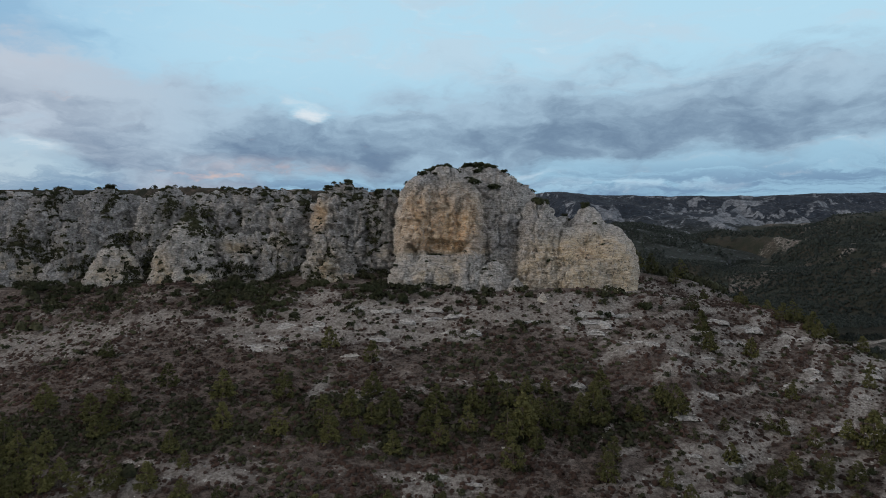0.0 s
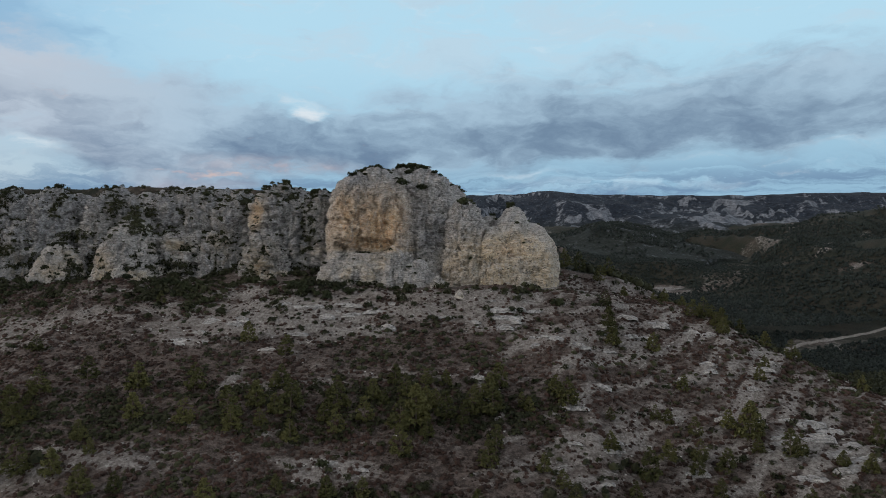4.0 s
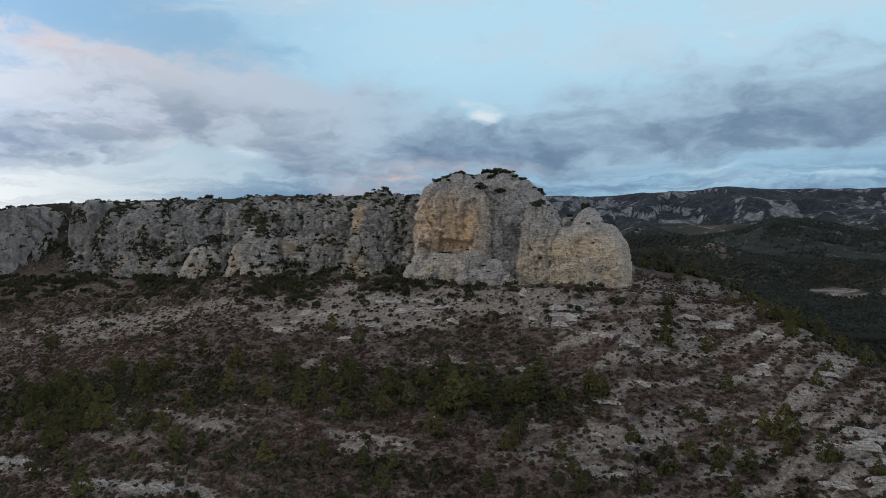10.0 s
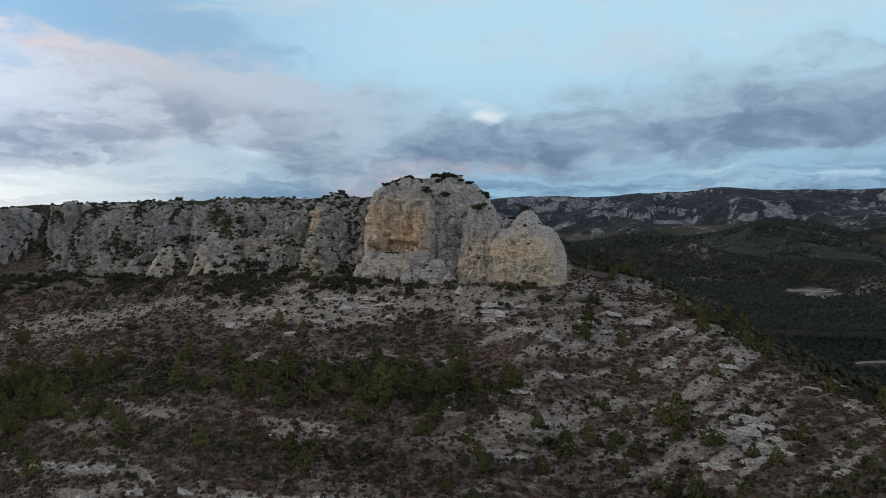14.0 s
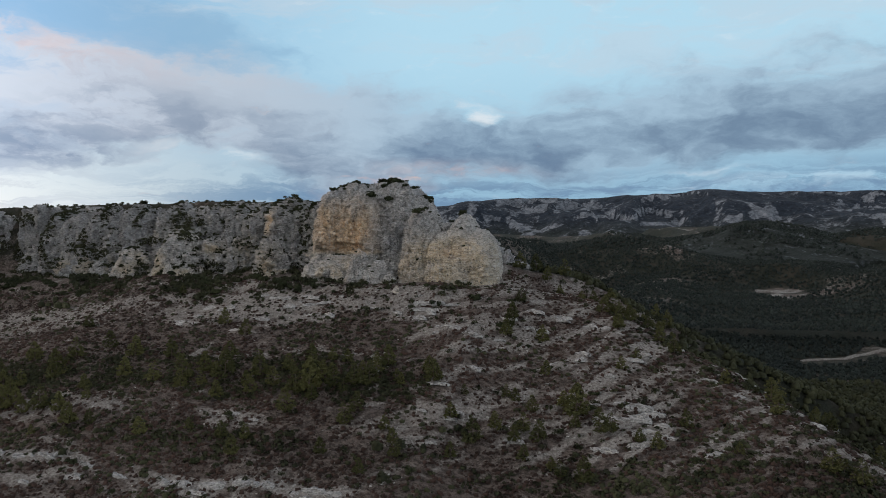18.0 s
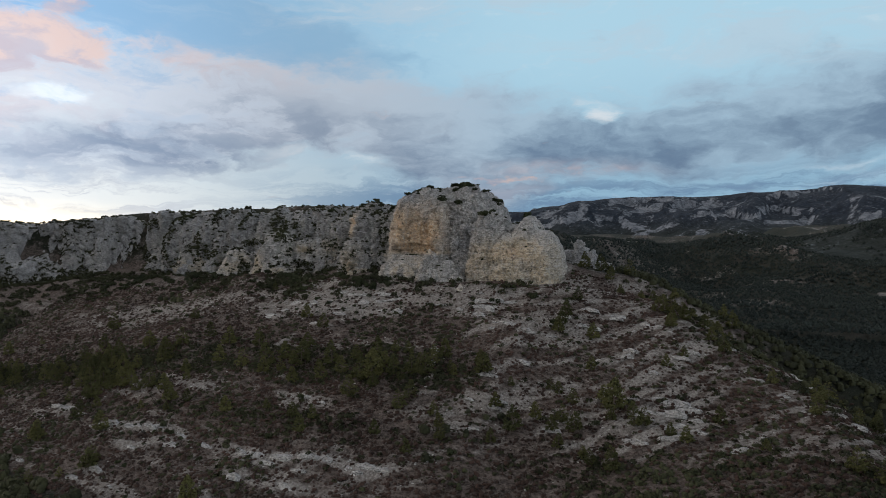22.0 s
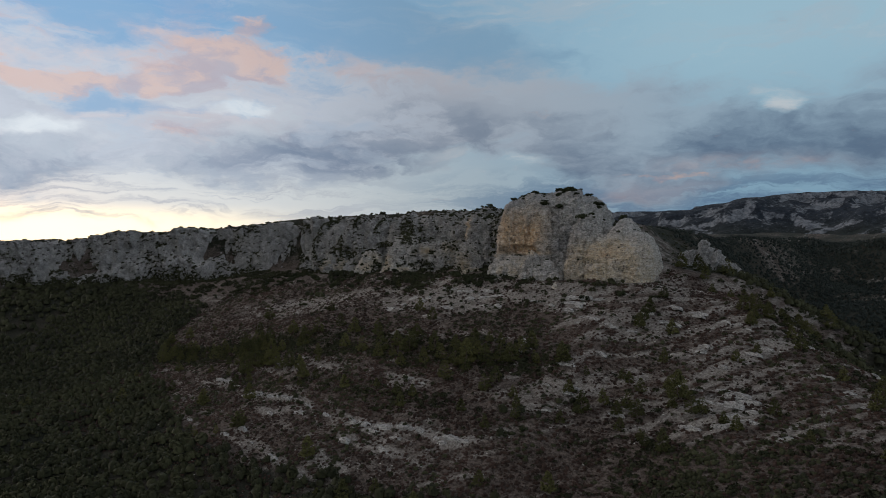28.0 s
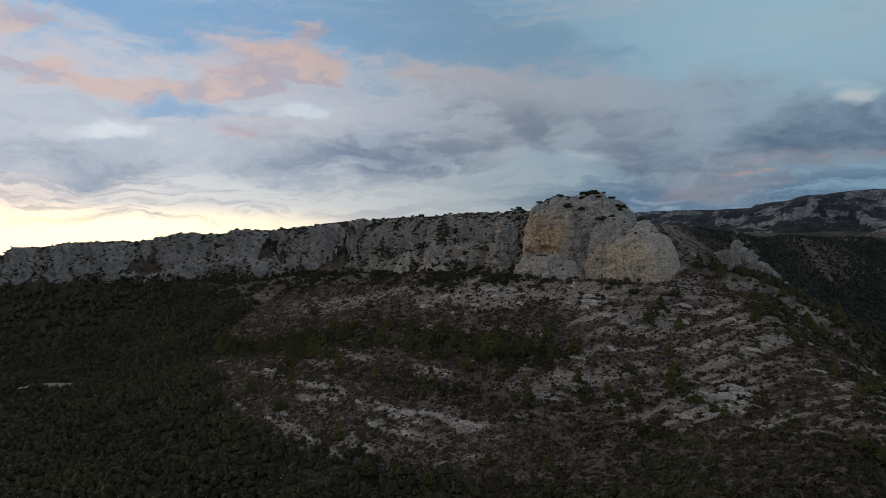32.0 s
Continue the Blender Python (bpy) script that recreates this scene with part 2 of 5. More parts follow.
def cells(p, seed=0):
    """Distance to the nearest and second nearest cell point, and the nearest one's own number."""
    i = np.floor(p).astype(np.int64)
    f1, f2, own = np.full(len(p), 9.0), np.full(len(p), 9.0), np.zeros(len(p))
    for dx in (-1, 0, 1):
        for dy in (-1, 0, 1):
            for dz in (-1, 0, 1):
                c = i + (dx, dy, dz)
                q = np.stack([c[:, n] + scramble(c[:, 0], c[:, 1], c[:, 2], seed + n) for n in range(3)], 1)
                d = np.sqrt(((q - p) ** 2).sum(1))
                mark = scramble(c[:, 0], c[:, 1], c[:, 2], seed + 7)
                closer = d < f1
                f2 = np.where(closer, f1, np.minimum(f2, d))
                own = np.where(closer, mark, own)
                f1 = np.where(closer, d, f1)
    return f1, f2, own


def step(a, b, x):
    t = np.clip((x - a) / (b - a), 0, 1)
    return t * t * (3 - 2 * t)


def flat_points(x, y):
    return np.stack([x, y, np.zeros_like(x)], 1)


# ---------------------------------------------------------------- meshes
def mesh_of(name, verts, faces, smooth=True, **attributes):
    """A mesh from vertex rows and faces that all have the same number of corners."""
    verts, faces = np.asarray(verts, np.float32), np.asarray(faces, np.int32)
    me = bpy.data.meshes.new(name)
    me.vertices.add(len(verts))
    me.vertices.foreach_set("co", verts.ravel())
    n, corners = faces.shape
    me.loops.add(n * corners)
    me.loops.foreach_set("vertex_index", faces.ravel())
    me.polygons.add(n)
    me.polygons.foreach_set("loop_start", np.arange(0, n * corners, corners, dtype=np.int32))
    me.polygons.foreach_set("use_smooth", np.full(n, smooth))
    for key, value in attributes.items():
        a = me.attributes.new(key, "FLOAT", "POINT")
        a.data.foreach_set("value", np.asarray(value, np.float32))
    me.update(calc_edges=True)
    return me


def grid_faces(rows, columns, closed=False):
    a = np.arange(rows * columns).reshape(rows, columns)
    b = np.concatenate([a, a[:, :1]], 1) if closed else a
    return np.stack([b[:-1, :-1], b[:-1, 1:], b[1:, 1:], b[1:, :-1]], -1).reshape(-1, 4)


def part(name, me, material, parent=None, label=""):
    """Links a mesh as one object, under a thing where one is given."""
    if not me.materials:
        me.materials.append(material)
    ob = new(name, me)
    if parent is not None:
        ob.parent = parent
    return tagged(ob, label)


# ---------------------------------------------------------------- materials
def surface(name, build):
    m = bpy.data.materials.new(name)
    m.use_nodes = True
    k = Nodes(m.node_tree)
    shader = k.add("ShaderNodeBsdfPrincipled")
    k.put(shader.inputs["Specular IOR Level"], 0.25)
    build(k, shader)
    k.add("ShaderNodeOutputMaterial", {0: shader})
    return m


def attribute(k, name):
    return k.add("ShaderNodeAttribute", attribute_name=name).outputs["Fac"]


def limestone(k, shader):
    place = k.add("ShaderNodeNewGeometry").outputs["Position"]
    flow = k.vec("MULTIPLY", place, (1.0, 1.0, 0.12))
    big = k.noise(place, 0.09, 5.0, 0.6)
    mid = k.noise(place, 0.5, 6.0, 0.65)
    grain = k.noise(place, 3.2, 5.0, 0.7)
    streak = k.noise(flow, 0.75, 5.0, 0.65, 0.6)
    bed = k.noise(k.vec("MULTIPLY", place, (0.06, 0.06, 1.3)), 1.0, 4.0, 0.6, 0.3)
    weather = k.noise(k.vec("MULTIPLY", place, (1.0, 1.0, 0.6)), 0.22, 8.0, 0.72, 0.4)
    speck = k.noise(place, 1.5, 6.0, 0.75)
    colour = k.mix(k.ramp(big, 0.3, 0.7), (0.58, 0.57, 0.555, 1), (0.70, 0.68, 0.645, 1))
    colour = k.mix(k.math("MULTIPLY", k.ramp(weather, 0.46, 0.60), k.math("MULTIPLY_ADD", attribute(k, "lichen"), 0.7, 0.16)), colour, (0.21, 0.21, 0.212, 1))
    colour = k.mix(k.ramp(mid, 0.46, 0.70), colour, (0.62, 0.595, 0.55, 1))
    colour = k.mix(k.math("MULTIPLY", k.ramp(speck, 0.46, 0.60), 0.55), colour, (0.19, 0.185, 0.18, 1))
    line = k.noise(k.vec("MULTIPLY", place, (0.10, 0.10, 3.0)), 1.0, 3.0, 0.7, 0.5)
    colour = k.mix(k.math("MULTIPLY", k.ramp(line, 0.53, 0.59), 0.55), colour, (0.2, 0.195, 0.19, 1))
    cream = k.math("MULTIPLY", attribute(k, "cream"), k.ramp(mid, 0.22, 0.55))
    colour = k.mix(cream, colour, k.mix(k.ramp(bed, 0.35, 0.65), (0.68, 0.58, 0.43, 1), (0.56, 0.45, 0.30, 1)))
    rust = k.math("MULTIPLY", attribute(k, "rust"), k.ramp(streak, 0.2, 0.5))
    colour = k.mix(rust, colour, k.mix(k.ramp(mid, 0.35, 0.7), (0.70, 0.44, 0.24, 1), (0.86, 0.68, 0.47, 1)))
    lichen = k.math("MULTIPLY", k.ramp(streak, 0.57, 0.74), k.math("SUBTRACT", 0.75, k.math("MULTIPLY", rust, 0.45)))
    colour = k.mix(lichen, colour, (0.125, 0.12, 0.115, 1))
    grey = k.math("MULTIPLY", k.math("MULTIPLY", attribute(k, "lichen"), k.ramp(weather, 0.30, 0.52, 0.55, 1.0)), k.math("SUBTRACT", 1.0, rust))
    colour = k.mix(grey, colour, k.mix(k.ramp(speck, 0.4, 0.62), (0.40, 0.408, 0.425, 1), (0.19, 0.195, 0.207, 1)))
    pits = k.ramp(k.noise(place, 0.85, 3.0, 0.65), 0.60, 0.66)
    colour = k.mix(k.math("MULTIPLY", pits, 0.75), colour, (0.06, 0.058, 0.05, 1))
    crack = k.add("ShaderNodeTexVoronoi", {"Vector": k.vec("ADD", k.vec("MULTIPLY", place, (0.36, 0.36, 1.3)), k.vec("SCALE", k.add("ShaderNodeTexNoise", {"Vector": place, "Scale": 0.7, "Detail": 4.0}).outputs["Color"], 1.6)), "Scale": 0.8}, feature="DISTANCE_TO_EDGE").outputs["Distance"]
    crack = k.math("MULTIPLY", k.ramp(crack, 0.055, 0.0), k.ramp(k.noise(place, 0.35, 3.0, 0.6), 0.42, 0.58))
    colour = k.mix(k.math("MULTIPLY", crack, 0.7), colour, (0.075, 0.07, 0.064, 1))
    chip = k.noise(k.vec("MULTIPLY", place, (0.5, 0.5, 1.9)), 1.5, 6.0, 0.74)
    colour = k.mix(k.math("MULTIPLY", k.ramp(chip, 0.53, 0.60), 0.7), colour, k.mix(0.55, colour, (0.07, 0.066, 0.062, 1)))
    colour = k.mix(k.math("MULTIPLY", k.ramp(chip, 0.50, 0.40), 0.75), colour, k.mix(0.5, colour, (0.72, 0.69, 0.64, 1)))
    k.put(shader.inputs["Base Color"], k.mix(k.ramp(grain, 0.42, 0.60), colour, k.mix(0.30, colour, (0.10, 0.097, 0.09, 1))))
    k.put(shader.inputs["Roughness"], 0.92)
    rise = k.math("SUBTRACT", k.math("ADD", k.math("MULTIPLY", mid, 0.35), k.math("ADD", k.math("MULTIPLY", grain, 0.3), k.math("MULTIPLY", chip, -0.7))), k.math("MULTIPLY", crack, 0.5))
    k.put(shader.inputs["Normal"], k.add("ShaderNodeBump", {"Height": rise, "Strength": 0.9, "Distance": 0.8}))


def hillside(k, shader):
    place = k.add("ShaderNodeNewGeometry").outputs["Position"]
    big = k.noise(place, 0.03, 4.0, 0.6)
    mid = k.noise(place, 0.22, 6.0, 0.68)
    fine = k.noise(place, 1.1, 6.0, 0.72)
    pebble = k.noise(place, 3.4, 4.0, 0.75)
    grit = k.noise(k.vec("MULTIPLY", place, (0.75, 1.2, 1.2)), 0.8, 7.0, 0.74)
    stone = k.mix(k.ramp(fine, 0.40, 0.60), (0.145, 0.132, 0.122, 1), (0.325, 0.308, 0.29, 1))
    stone = k.mix(k.math("MULTIPLY", k.ramp(pebble, 0.52, 0.64), 0.6), stone, (0.07, 0.06, 0.052, 1))
    earth = k.mix(k.ramp(grit, 0.40, 0.62), (0.039, 0.030, 0.026, 1), (0.136, 0.110, 0.097, 1))
    earth = k.mix(k.math("MULTIPLY", k.ramp(pebble, 0.54, 0.66), 0.6), earth, (0.22, 0.20, 0.19, 1))
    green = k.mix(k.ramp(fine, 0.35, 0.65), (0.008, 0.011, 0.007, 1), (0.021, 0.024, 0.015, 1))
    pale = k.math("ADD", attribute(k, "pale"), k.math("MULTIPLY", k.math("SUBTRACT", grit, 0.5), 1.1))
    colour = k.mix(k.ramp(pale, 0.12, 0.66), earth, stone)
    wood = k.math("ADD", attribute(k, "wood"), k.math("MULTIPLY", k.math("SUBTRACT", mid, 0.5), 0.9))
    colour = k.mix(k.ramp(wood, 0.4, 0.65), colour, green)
    k.put(shader.inputs["Base Color"], k.mix(k.math("MULTIPLY", k.ramp(big, 0.4, 0.7), 0.2), colour, (0.10, 0.068, 0.055, 1)))
    k.put(shader.inputs["Roughness"], 0.95)
    rise = k.math("ADD", k.math("ADD", fine, mid), k.math("MULTIPLY", pebble, 0.35))
    k.put(shader.inputs["Normal"], k.add("ShaderNodeBump", {"Height": rise, "Strength": 0.9, "Distance": 0.7}))


def far_hill(k, shader):
    shape = k.add("ShaderNodeNewGeometry")
    place = shape.outputs["Position"]
    mid = k.noise(place, 0.012, 6.0, 0.7)
    fine = k.noise(place, 0.05, 5.0, 0.7)
    # distance haze painted in: scrub turns bluer with height, rock bluish throughout
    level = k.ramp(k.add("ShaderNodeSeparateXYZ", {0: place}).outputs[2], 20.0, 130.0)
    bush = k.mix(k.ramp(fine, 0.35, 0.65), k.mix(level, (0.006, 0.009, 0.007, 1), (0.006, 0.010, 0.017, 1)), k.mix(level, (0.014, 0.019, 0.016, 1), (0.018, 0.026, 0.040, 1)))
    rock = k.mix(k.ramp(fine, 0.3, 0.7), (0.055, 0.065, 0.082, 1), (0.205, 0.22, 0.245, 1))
    bare = k.math("ADD", attribute(k, "pale"), k.math("MULTIPLY", k.math("SUBTRACT", fine, 0.5), 1.0))
    fleck = k.noise(k.vec("MULTIPLY", place, (1.0, 0.5, 1.6)), 0.11, 4.0, 0.7)
    bush = k.mix(k.math("MULTIPLY", k.ramp(fleck, 0.55, 0.64), k.ramp(mid, 0.40, 0.60, 0.1, 0.6)), bush, rock)
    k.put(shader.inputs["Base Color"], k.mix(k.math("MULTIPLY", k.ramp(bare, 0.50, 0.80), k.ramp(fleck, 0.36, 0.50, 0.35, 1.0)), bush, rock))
    k.put(shader.inputs["Roughness"], 0.95)
    k.put(shader.inputs["Normal"], k.add("ShaderNodeBump", {"Height": mid, "Strength": 0.8, "Distance": 12.0}))


def leaves(dark, light, per_island=False):
    def build(k, shader):
        if per_island:
            chance = k.add("ShaderNodeNewGeometry").outputs["Random Per Island"]
        else:
            chance = k.add("ShaderNodeObjectInfo").outputs["Random"]
        place = k.add("ShaderNodeNewGeometry").outputs["Position"]
        mottle = k.noise(place, 1.6, 3.0, 0.6)
        stand_of = k.ramp(k.noise(place, 0.022, 4.0, 0.6), 0.32, 0.68, -0.22, 0.22)
        f = k.math("ADD", k.math("ADD", k.math("MULTIPLY", chance, 0.55), k.math("MULTIPLY", k.ramp(mottle, 0.3, 0.7), 0.45)), stand_of, clamp=True)
        k.put(shader.inputs["Base Color"], k.mix(f, dark, light))
        k.put(shader.inputs["Roughness"], 0.75)
        k.put(shader.inputs["Specular IOR Level"], 0.15)
    return build


def bark(k, shader):
    place = k.add("ShaderNodeNewGeometry").outputs["Position"]
    n = k.noise(k.vec("MULTIPLY", place, (6, 6, 1.5)), 1.0, 4.0, 0.6)
    k.put(shader.inputs["Base Color"], k.mix(n, (0.05, 0.038, 0.03, 1), (0.17, 0.14, 0.115, 1)))
    k.put(shader.inputs["Roughness"], 0.9)


ROCK = surface("limestone", limestone)
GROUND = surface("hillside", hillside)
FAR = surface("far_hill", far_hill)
PINE = surface("pine_needles", leaves((0.036, 0.041, 0.016, 1), (0.126, 0.124, 0.046, 1)))
OAK = surface("holm_oak_leaves", leaves((0.016, 0.022, 0.011, 1), (0.046, 0.054, 0.025, 1)))
HEATH = surface("dry_scrub", leaves((0.018, 0.012, 0.010, 1), (0.070, 0.042, 0.033, 1), True))
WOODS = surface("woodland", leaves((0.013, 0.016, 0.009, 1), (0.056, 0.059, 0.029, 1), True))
# the same woodland, with shade and distance haze mixed into its colour
HAZED_WOODS = surface("woodland_hazed", leaves((0.007, 0.011, 0.011, 1), (0.028, 0.036, 0.030, 1), True))
BARK = surface("bark", bark)


# ---------------------------------------------------------------- the lie of the land
def cliff_line(x):
    """y of the cliff's foot."""
    return np.interp(x, [-900, -700, -600, -508, -430, -350, -250, -165, -110, -50, -20, 20, 64, 90],
                     [60, 120, 180, 232, 268, 288, 292, 284, 268, 256, 248, 240, 243, 250])


def foot_height(x):
    return np.interp(x, [-900, -508, -350, -250, -165, -104, -40, 30, 64, 80, 100, 118, 140, 166, 200], [-34, -29, -24, -18, -14.5, -12.5, -12.5, -14, -13, -16, -17.5, -20, -24, -27, -34])


def plateau(x, y):
    top = np.interp(x, [-760, -640, -520, -440, -345, -305, -220, -120, -30, 10, 45, 75, 120], [-60, 6, 11, 15, 19, 24, 24.5, 24, 20, 14, -2, -8, -12])
    saddle = 22 * step(35, 100, y - cliff_line(x)) * step(-25, 30, x)
    return top - saddle - 0.03 * np.maximum(0, y - cliff_line(x) - 60)


def valley_floor(x, y):
    south = -86 + 0.02 * np.maximum(0, -y) + 3 * np.sin(x / 90) * np.cos(y / 70)
    north = -76 + 0.105 * np.maximum(0, y - 470) - 0.06 * np.maximum(0, y - 900) + 0.02 * np.maximum(0, y - 1500)
    return np.where(y > 300, np.maximum(south, north), south + (north - south) * step(150, 300, y) * step(60, 200, x))


def ground(x, y):
    """Height of the ground."""
    yc, zf = cliff_line(x), foot_height(x)
    k = np.interp(x, [-60, 20, 70, 165, 230], [0.47, 0.56, 0.56, 0.28, 0.26])
    d = yc - 18 - y
    front = zf - 2 * step(-8, 4, d) - k * np.maximum(0, d) + 0.0005 * np.maximum(0, d - 60) ** 2 * step(40, -40, x)
    # the spur's crest, beyond which the ground falls to the valley in the east
    crest = np.interp(y, [60, 120, 165, 195, 224, 243, 300, 450, 700], [232, 200, 168, 148, 118, 100, 88, 60, -30])
    past = x - crest - 6
    east = 0.5 * (past + np.sqrt(past ** 2 + 169))
    back = 20 * step(-14, -24, x) * step(-420, -250, x)
    z = front + (plateau(x, y) - zf) * step(yc + 2 + back, yc + 24 + back, y) + 0.3 * np.clip(y - yc + 4, 0, 18) * back / 20
    z = z - 0.52 * east
    low = valley_floor(x, y)
    # blend to the valley
    s = 9.0
    z = np.maximum(z, low) + s * 0.5 * np.exp(-np.abs(z - low) / s)
    # a hill beyond the valley
    hill = 84 * np.exp(-(((x - 1160) / 400) ** 2) - ((y - 1250) / 420) ** 2)
    hill = hill + 45 * step(330, 560, x) * step(260, 380, y) * step(900, 600, y)
    spurs = 1 - np.abs(fractal(flat_points(x / 210 + 0.0006 * y, y / 300), 3, 15)) * 3.0
    hill = hill + 26 * spurs * step(430, 640, y) * step(-60, 120, x) * (1 - np.exp(-((x - 250) / 130) ** 4 - ((y - 710) / 190) ** 4))
    hill = hill + 45 * fractal(flat_points(x / 380, y / 380), 4, 13) * step(600, 1200, y)
    z = z + hill * step(300, 700, y)
    level = np.exp(-(((x - 285) / 80) ** 2 + ((y - 790) / 120) ** 2) ** 2)
    z = z + (-50 + 0.06 * (y - 842) - z) * level
    rough = fractal(flat_points(x / 46, y / 46), 4, 3) * 3.2 + fractal(flat_points(x / 9, y / 9), 3, 8) * 0.9
    return z + rough * step(-30, 10, cliff_line(x) - y + 20) + rough * 0.6 * step(0, 60, y - cliff_line(x))


def ledge_line(x):
    """y of the long broken ledge low on the slope."""
    return np.interp(x, [-130, -91, -60, -32, 8, 33, 60], [150, 139, 134.5, 132.5, 131, 133, 136]) + 1.2 * np.sin(x / 9)


def wood_line(x):
    """y of the upper edge of the woods at the slope's foot."""
    return np.interp(x, [-600, -330, -265, -232, -170, -120, -82, -27, 28, 75, 110, 150, 190], [262, 256, 236, 176, 144, 126, 110, 98, 104, 120, 116, 100, 84])


def pale_mask(x, y):
    """Bare limestone and gravel, 0 to 1: scree under the cliff, broken beds that follow the slope."""
    turned = 0.35 * np.clip(x - 30, 0, 70) + 1.1 * np.maximum(0, x - 100)
    down = (cliff_line(x) - y) + turned + 4 * fractal(flat_points(x / 30, y / 30), 2, 25)
    beds = fractal(np.stack([x / 26, down / 3.4, 0 * x + 2.0], 1), 3, 21)
    patch = fractal(flat_points(x / 24, y / 13), 4, 31)
    crumbs = fractal(np.stack([x / 4.0, down / 1.8, 0 * x + 7.0], 1), 3, 27)
    west = step(62, 44, x)
    scree = 0.46 * np.exp(-((y - 217 + 0.06 * x) / 11) ** 4) * step(-250, -150, x) * west
    heath = -0.24 * np.exp(-((y - 195) / 7.5) ** 2) * west
    belt = -0.42 * np.exp(-((y - 175) / 9) ** 4) * west
    middle = 0.10 * np.exp(-((y - 157) / 5) ** 2) * west
    dark = -0.30 * np.exp(-((y - 146) / 5) ** 2) * west * step(-70, -45, x)
    spur = (0.20 + 0.30 * beds) * step(48, 66, x) * step(138, 164, y) - 0.16 * step(85, 115, x) * step(160, 142, y)
    shelf = 0.85 * np.exp(-((y - ledge_line(x)) / 2.0) ** 2) * step(-120, -105, x) * step(56, 44, x) * step(-0.3, 0.1, patch + 0.25)
    shelf = shelf + 0.16 * step(ledge_line(x) + 2, ledge_line(x) - 3, y) * step(wood_line(x) - 4, wood_line(x) + 8, y) * west
    shelf = shelf + 0.6 * np.exp(-((y - ledge_line(x) + 9 + 3 * np.sin(x / 17)) / 1.6) ** 2) * step(-85, -75, x) * step(0.0, 0.2, patch + 0.15) * west
    chute = 0.9 * np.exp(-((x + 35 - 0.45 * (y - 188)) / 1.7) ** 2 - ((y - 188) / 6) ** 2) + 0.9 * np.exp(-((x - 40 - 0.5 * (y - 173)) / 1.6) ** 2 - ((y - 173) / 5) ** 2)
    chute = chute + 0.6 * np.exp(-((x - 35 + 0.3 * (y - 186)) / 1.2) ** 2 - ((y - 184) / 9) ** 2) + 0.7 * np.exp(-((x + 6) / 3) ** 2 - ((y - 154) / 3) ** 2)
    ribs = 0.55 * np.exp(-((y - 198 - 0.31 * (x - 42)) / 1.6) ** 2) * step(36, 46, x) * step(88, 72, x) + 0.55 * np.exp(-((y - 165.5 - 0.1 * (x - 57)) / 1.5) ** 2) * step(46, 56, x) * step(90, 76, x)
    strike = y - 165 - 1.2 * (x - 108)
    for off, wide in ((0, 2.4), (9, 1.6), (-12, 2.0), (20, 1.8), (-27, 1.6)):
        ribs = ribs + 0.62 * np.exp(-((strike - off + 3 * np.sin(y / 11 + off)) / wide) ** 2) * step(96, 106, x) * step(142, 156, y) * step(0.0, 0.25, patch + 0.18)
    field = ((x - FIELD[0]) / FIELD[2]) ** 2 + ((y - FIELD[1]) / FIELD[3]) ** 2
    bare = 0.20 - 0.10 * step(165, 140, y) - 0.14 * step(-40, -110, x) - 0.12 * step(104, 140, x) + 0.52 * beds + 0.34 * patch + 0.50 * crumbs + scree + heath + belt + middle + dark + spur + shelf + chute + ribs
    glade = ((x + 280) / 15) ** 2 + ((y - 92 - 0.9 * (x + 280)) / 9) ** 2
    return np.clip(bare + 0.2 * step(1.2, 0.8, field) + 1.0 * step(1.4, 0.7, glade), 0, 1)


FIELD = (292.0, 846.0, 25.0, 15.0)


def wood_mask(x, y):
    """Closed woodland and thicket, 0 to 1."""
    crest = np.interp(y, [60, 120, 165, 195, 224, 243, 300, 450, 700], [232, 200, 168, 148, 118, 100, 88, 60, -30])
    east = step(8, 70, x - crest)
    east = east * (1 - 0.75 * step(360, 430, y) * step(0.02, 0.22, fractal(flat_points(x / 75, y / 45), 4, 45)))
    n = fractal(flat_points(x / 50, y / 50), 5, 41)
    foot = step(10, -12, y - wood_line(x) + 14 * n) * step(-12, 12, cliff_line(x) - y)
    top = step(10, 30, y - cliff_line(x)) * 0.75
    field = ((x - FIELD[0]) / FIELD[2]) ** 2 + ((y - FIELD[1]) / FIELD[3]) ** 2
    glade = ((x + 280) / 15) ** 2 + ((y - 92 - 0.9 * (x + 280)) / 9) ** 2
    n = n - 3 * step(1.2, 0.8, field) - 3 * step(1.6, 1.0, glade)
    return np.clip(np.maximum(east, np.maximum(foot, top)) + 0.5 * n - 0.10, 0, 1)


def spread(near_lo, near_hi, gap, far_lo, far_hi, growth, next_hi, next_gap):
    mid = list(np.arange(near_lo, near_hi + 0.01, gap)) + list(np.arange(near_hi + next_gap, next_hi, next_gap))
    g, v = next_gap, mid[-1]
    while v < far_hi:
        g *= growth
        v += g
        mid.append(v)
    g, v = gap, mid[0]
    while v > far_lo:
        g *= growth
        v -= g
        mid.insert(0, v)
    return np.array(mid)


